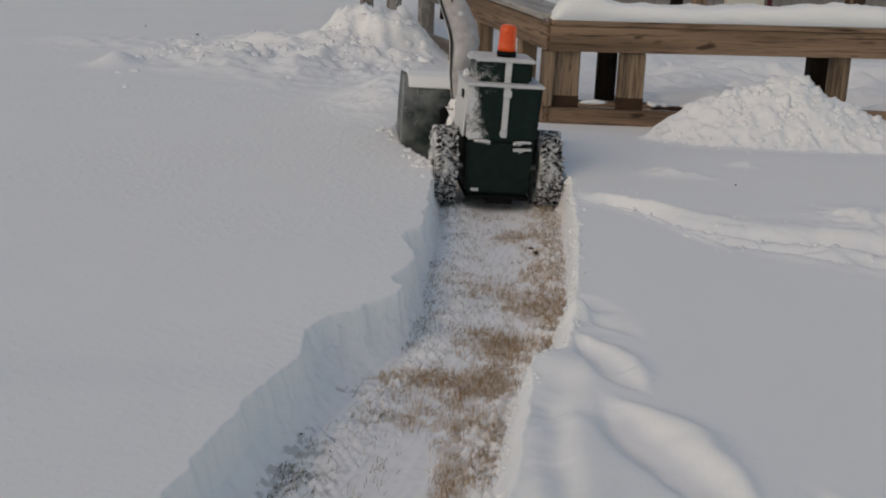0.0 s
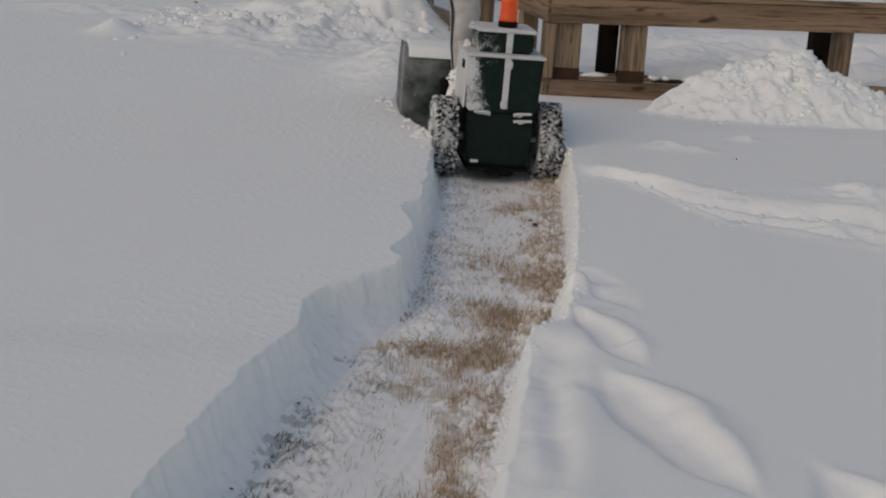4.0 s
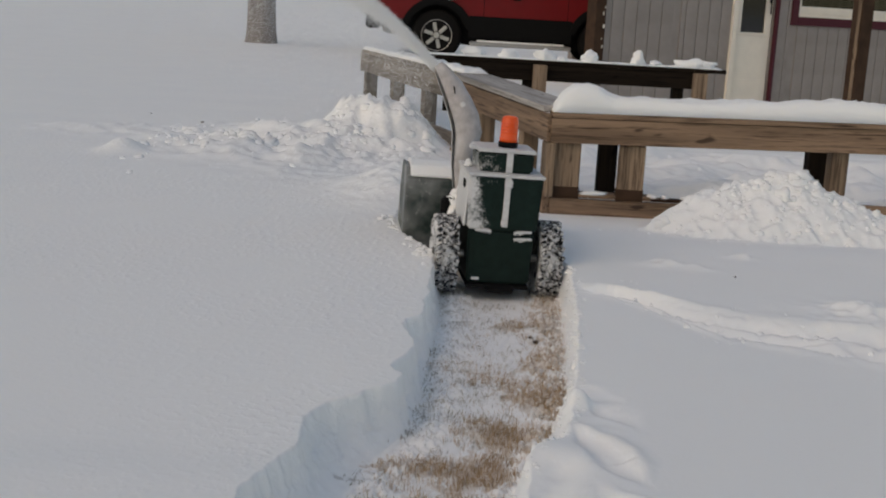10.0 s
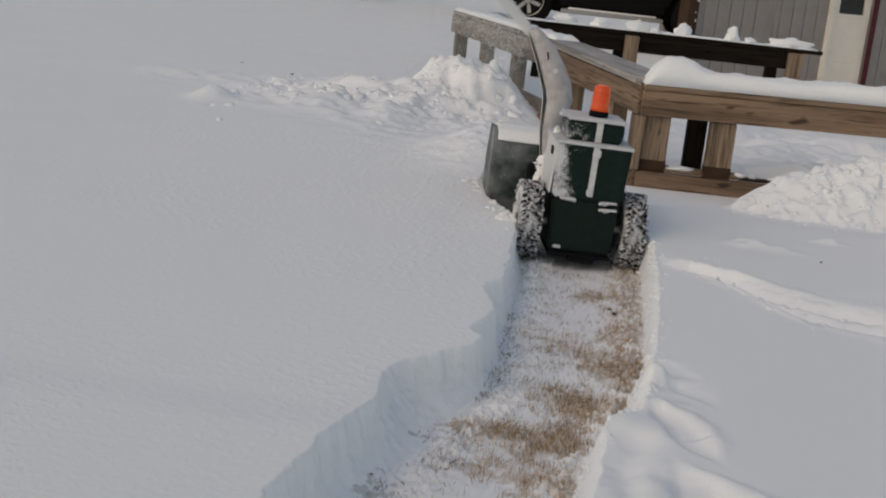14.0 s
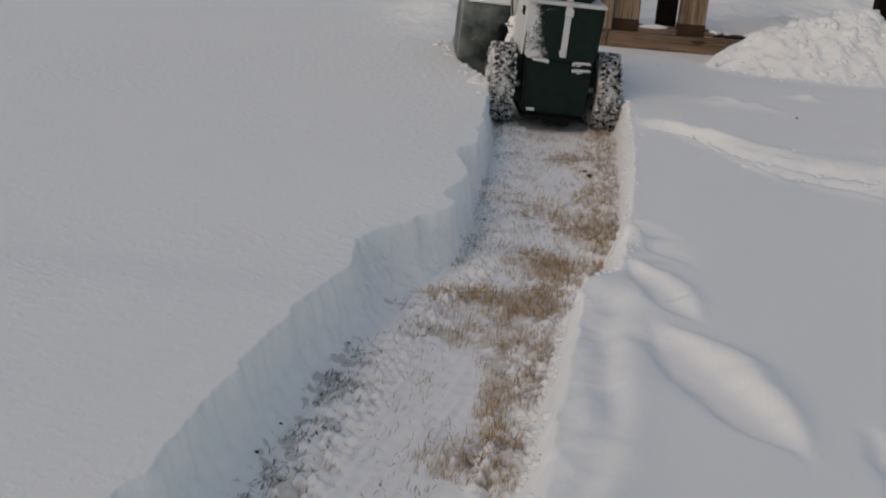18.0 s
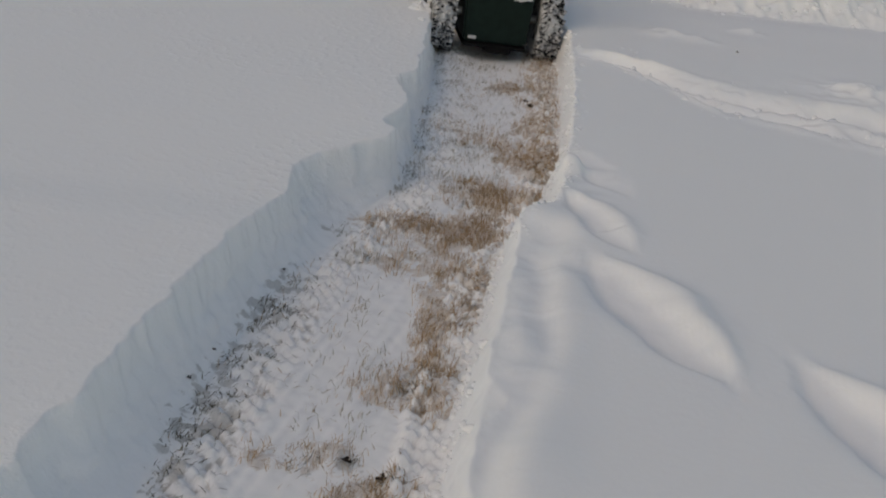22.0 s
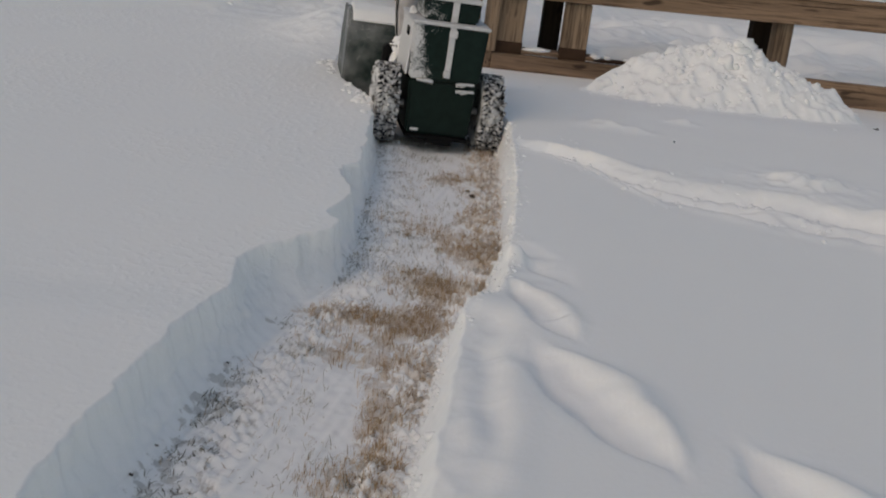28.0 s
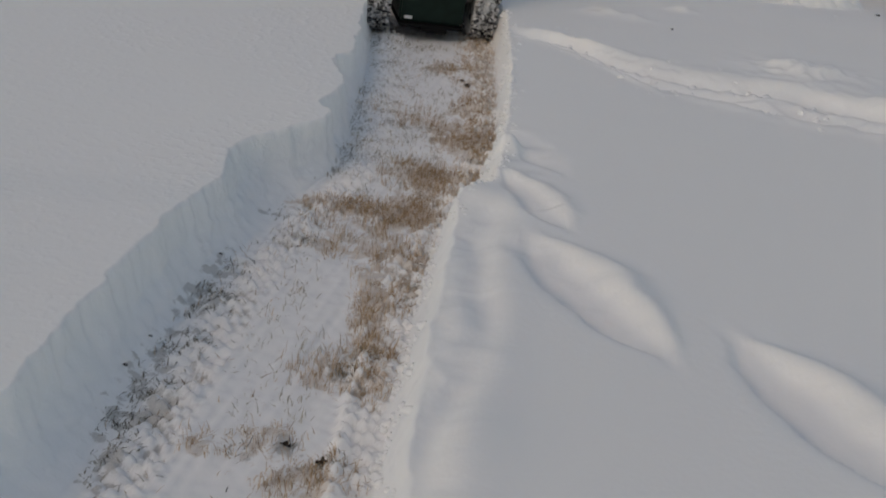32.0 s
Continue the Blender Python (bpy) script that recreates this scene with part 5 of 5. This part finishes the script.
blades("straw", scatter(12500, STRAW, 0.0, 71), 0.024, 0.0012, 56, 72, STRAWMAT, "flattened dry straw-coloured grass on the cleared path")
blades("thin_grass", scatter(2600, STRAW, 0.16, 73), 0.022, 0.0013, 40, 74, STRAWMAT, "sparse dry grass tips poking through thin snow")
SPARSE = [(0.03, 3.45, 0.07, 0.40, 0.45), (-0.02, 3.15, 0.06, 0.16, 0.45), (0.14, 4.05, 0.12, 0.35, 0.32), (0.13, 3.30, 0.06, 0.30, 0.3), (0.04, 4.45, 0.06, 0.18, 0.4), (-0.10, 2.62, 0.09, 0.14, 0.25), (-0.12, 2.0, 0.10, 0.35, 0.16)]
blades("sparse_grass", scatter(3200, SPARSE, 0.0, 77), 0.020, 0.0012, 48, 78, GREYGRASS, "sparse grey-brown grass poking through thin snow")
blades("turf", scatter(3000, TURF, 0.02, 75), 0.016, 0.0017, 30, 76, TURFMAT, "dark frozen turf showing through the wheel track")


def clods(name, places, size, seed, label, sink=0.1):
    """Crumbs and lumps of broken snow lying about."""
    g = np.random.default_rng(seed)
    own = bmesh.new()
    bmesh.ops.create_icosphere(own, subdivisions=2, radius=1)
    own.verts.ensure_lookup_table()
    shape = np.array([v.co[:] for v in own.verts])
    tri = np.array([[v.index for v in f.verts] for f in own.faces])
    own.free()
    n, m = len(places), len(shape)
    z, _ = surface(places[:, 0], places[:, 1])
    r = size * np.minimum(g.lognormal(0, 0.5, n), 1.9)
    dent = 1 + 0.34 * g.uniform(-1, 1, (n, m, 1))
    stretch = g.uniform(0.7, 1.3, (n, 1, 3)) * np.array([1, 1, 0.8])
    v = shape[None] * dent * stretch * r[:, None, None]
    v[:, :, 0] += places[:, 0:1]
    v[:, :, 1] += places[:, 1:2]
    v[:, :, 2] += (z + sink * r)[:, None]
    f = (tri[None] + (np.arange(n) * m)[:, None, None]).reshape(-1, 3)
    me = bpy.data.meshes.new(name)
    me.from_pydata(v.reshape(-1, 3).tolist(), [], f.tolist())
    me.polygons.foreach_set("use_smooth", np.ones(len(me.polygons), bool))
    me.materials.append(CLOD)
    return tagged(new(name, me), label, "snow", kind="stuff")


g = np.random.default_rng(81)
x_ = g.uniform(-1.9, -0.2, 260)
belt_spots = np.stack([x_, 7.75 + 0.6 * (x_ + 1.0) * (x_ > -1.0) + g.normal(0, 0.36, 260)], 1)
clods("thrown_lumps", belt_spots[:90], 0.026, 85, "thrown lumps of snow strewn in a belt", -0.4)
clods("thrown_crumbs", belt_spots[90:], 0.014, 89, "small thrown crumbs of snow strewn in a belt", -0.3)
x_ = g.normal(1.56, 0.28, 900)
heap_spots = np.stack([x_, 5.70 + g.normal(0, 0.13, 900)], 1)
heap_spots[:34, 1] = 5.80 + 0.4 * (heap_spots[:34, 1] - 5.70)
clods("heap_lumps", heap_spots[:34], 0.022, 86, "broken lumps of snow on the shovelled heap", -0.25)
clods("heap_crumbs", heap_spots[34:260], 0.009, 90, "small crumbs of snow on the shovelled heap", -0.3)
x_ = g.uniform(0.55, 2.3, 240)
trail_spots = np.stack([x_, np.interp(x_, TRAIL_X, TRAIL_Y) + g.normal(0, 0.14, 240)], 1)
clods("trail_lumps", trail_spots, 0.009, 87, "crumbled snow along the old trail", -0.55)
y_ = g.uniform(4.3, 5.4, 48)
edge_spots = np.stack([np.interp(y_, LEFT_Y, LEFT_X) - np.abs(g.normal(0.01, 0.03, 48)) - 0.008, y_], 1)
clods("edge_lumps", edge_spots, 0.011, 88, "broken lumps of snow along the edge of the cut", -0.3)

y_ = g.uniform(1.45, 4.6, 420)
bank_spots = np.stack([np.interp(y_, RIGHT_Y, RIGHT_X) + g.normal(0.004, 0.013, 420), y_], 1)
clods("bank_crumbs", bank_spots, 0.0055, 92, "crumbs of snow along the foot of the low bank", 0.1)
y_ = g.uniform(2.5, 4.7, 150)
bank_spots = np.stack([np.interp(y_, CREST_Y, CREST_X) + g.normal(0.006, 0.014, 150), y_], 1)
clods("crest_crumbs", bank_spots, 0.0055, 93, "torn crumbs of snow along the crest of the bank", -0.45)


def spray(n, seed):
    """Snow in the air: a dense jet out of the chute's mouth, thinning into a falling veil."""
    g = np.random.default_rng(seed)
    veil = g.uniform(0, 1, n) < 0.28
    t = np.where(veil, g.uniform(0, 1.0, n), 0.42 * g.uniform(0, 1, n) ** 1.3)
    path = np.stack([-0.105 - 1.25 * t, 4.98 + 1.7 * t, 0.835 + 1.35 * t - 1.15 * t * t], 1)
    wide = np.where(veil, 0.05 + 0.22 * t, 0.006 + 0.12 * t)
    off = g.normal(0, 1, (n, 3)) * wide[:, None]
    off[:, 0], off[:, 2] = -1.2 * np.abs(off[:, 0]), -0.7 * np.abs(off[:, 2])       # the upper edge of the jet stays sharp
    path = path + off + g.normal(0, 0.006, (n, 3))
    path[:, 2] -= np.where(veil, g.exponential(0.16, n), 0.25 * np.abs(g.normal(0, 1, n)) * wide)
    path = path[path[:, 2] > 0.2]
    n = len(path)
    tetra = np.array([(1, 1, 1), (1, -1, -1), (-1, 1, -1), (-1, -1, 1)]) * 0.58
    r = 0.00125 * g.lognormal(0, 0.2, n)
    v = path[:, None, :] + tetra[None] * r[:, None, None] * g.choice([-1.0, 1.0], (n, 1, 3)) * g.uniform(0.6, 1.4, (n, 1, 3))
    f = (np.array([(0, 1, 2), (0, 3, 1), (0, 2, 3), (1, 3, 2)])[None] + 4 * np.arange(n)[:, None, None]).reshape(-1, 3)
    me = bpy.data.meshes.new("snow_spray")
    me.from_pydata(v.reshape(-1, 3).tolist(), [], f.tolist())
    me.materials.append(FLAKE)
    return tagged(new("snow_spray", me), "fine powder snow blown out of the chute", "snow", kind="stuff")


FLAKE = plain("powder_flakes", (0.88, 0.89, 0.90), 0.9, 0, 0.0, 5, 0)
spray(150000, 91)


def leaf(size):
    """A curled dead leaf with a stalk."""
    own = bmesh.new()
    rows = []
    for k in range(7):
        t_ = k / 6
        w = size * (0.33 + 0.16 * math.sin(k * 2.4 + size * 300)) * math.sin(math.pi * min(1, t_ * 0.93 + 0.05)) ** 0.8
        lift = size * 0.35 * (t_ - 0.45) ** 2
        rows.append([own.verts.new((s_ * w, (t_ - 0.5) * size, lift + abs(s_) * w * 0.8 + size * 0.10 * noise.noise(Vector((s_ * 2.3, t_ * 5, size * 90))) + 0.003)) for s_ in (-1, 0, 1)])
    for p, q in zip(rows, rows[1:]):
        for j in range(2):
            own.faces.new((p[j], p[j + 1], q[j + 1], q[j]))
    bmesh.ops.solidify(own, geom=own.faces[:], thickness=0.0012)
    return own


LEAF = plain("dead_leaf", (0.035, 0.022, 0.014), 0.8)
for x0, y0, size, turn in ((0.288, 3.965, 0.032, 30), (0.276, 4.02, 0.02, 100), (-0.084, 1.728, 0.020, 60), (-0.022, 1.672, 0.024, 95), (1.05, 4.546, 0.016, 20), (-2.29, 9.15, 0.030, 20), (-1.79, 8.56, 0.034, 60), (-1.36, 8.94, 0.032, 120), (-1.07, 9.44, 0.034, 10), (2.12, 5.38, 0.025, 40), (-0.372, 1.90, 0.012, 60), (-0.352, 2.02, 0.009, 70), (-0.285, 2.42, 0.010, 50)):
    z0 = float(surface(np.array([x0]), np.array([y0]))[0][0])
    o = tagged(part("leaf", leaf(size), LEAF, None), "curled dark dead leaf lying on the snow", "leaf", "dead leaves")
    o.matrix_world = pose(x0, y0, z0 + 0.001, 0, 0, turn)
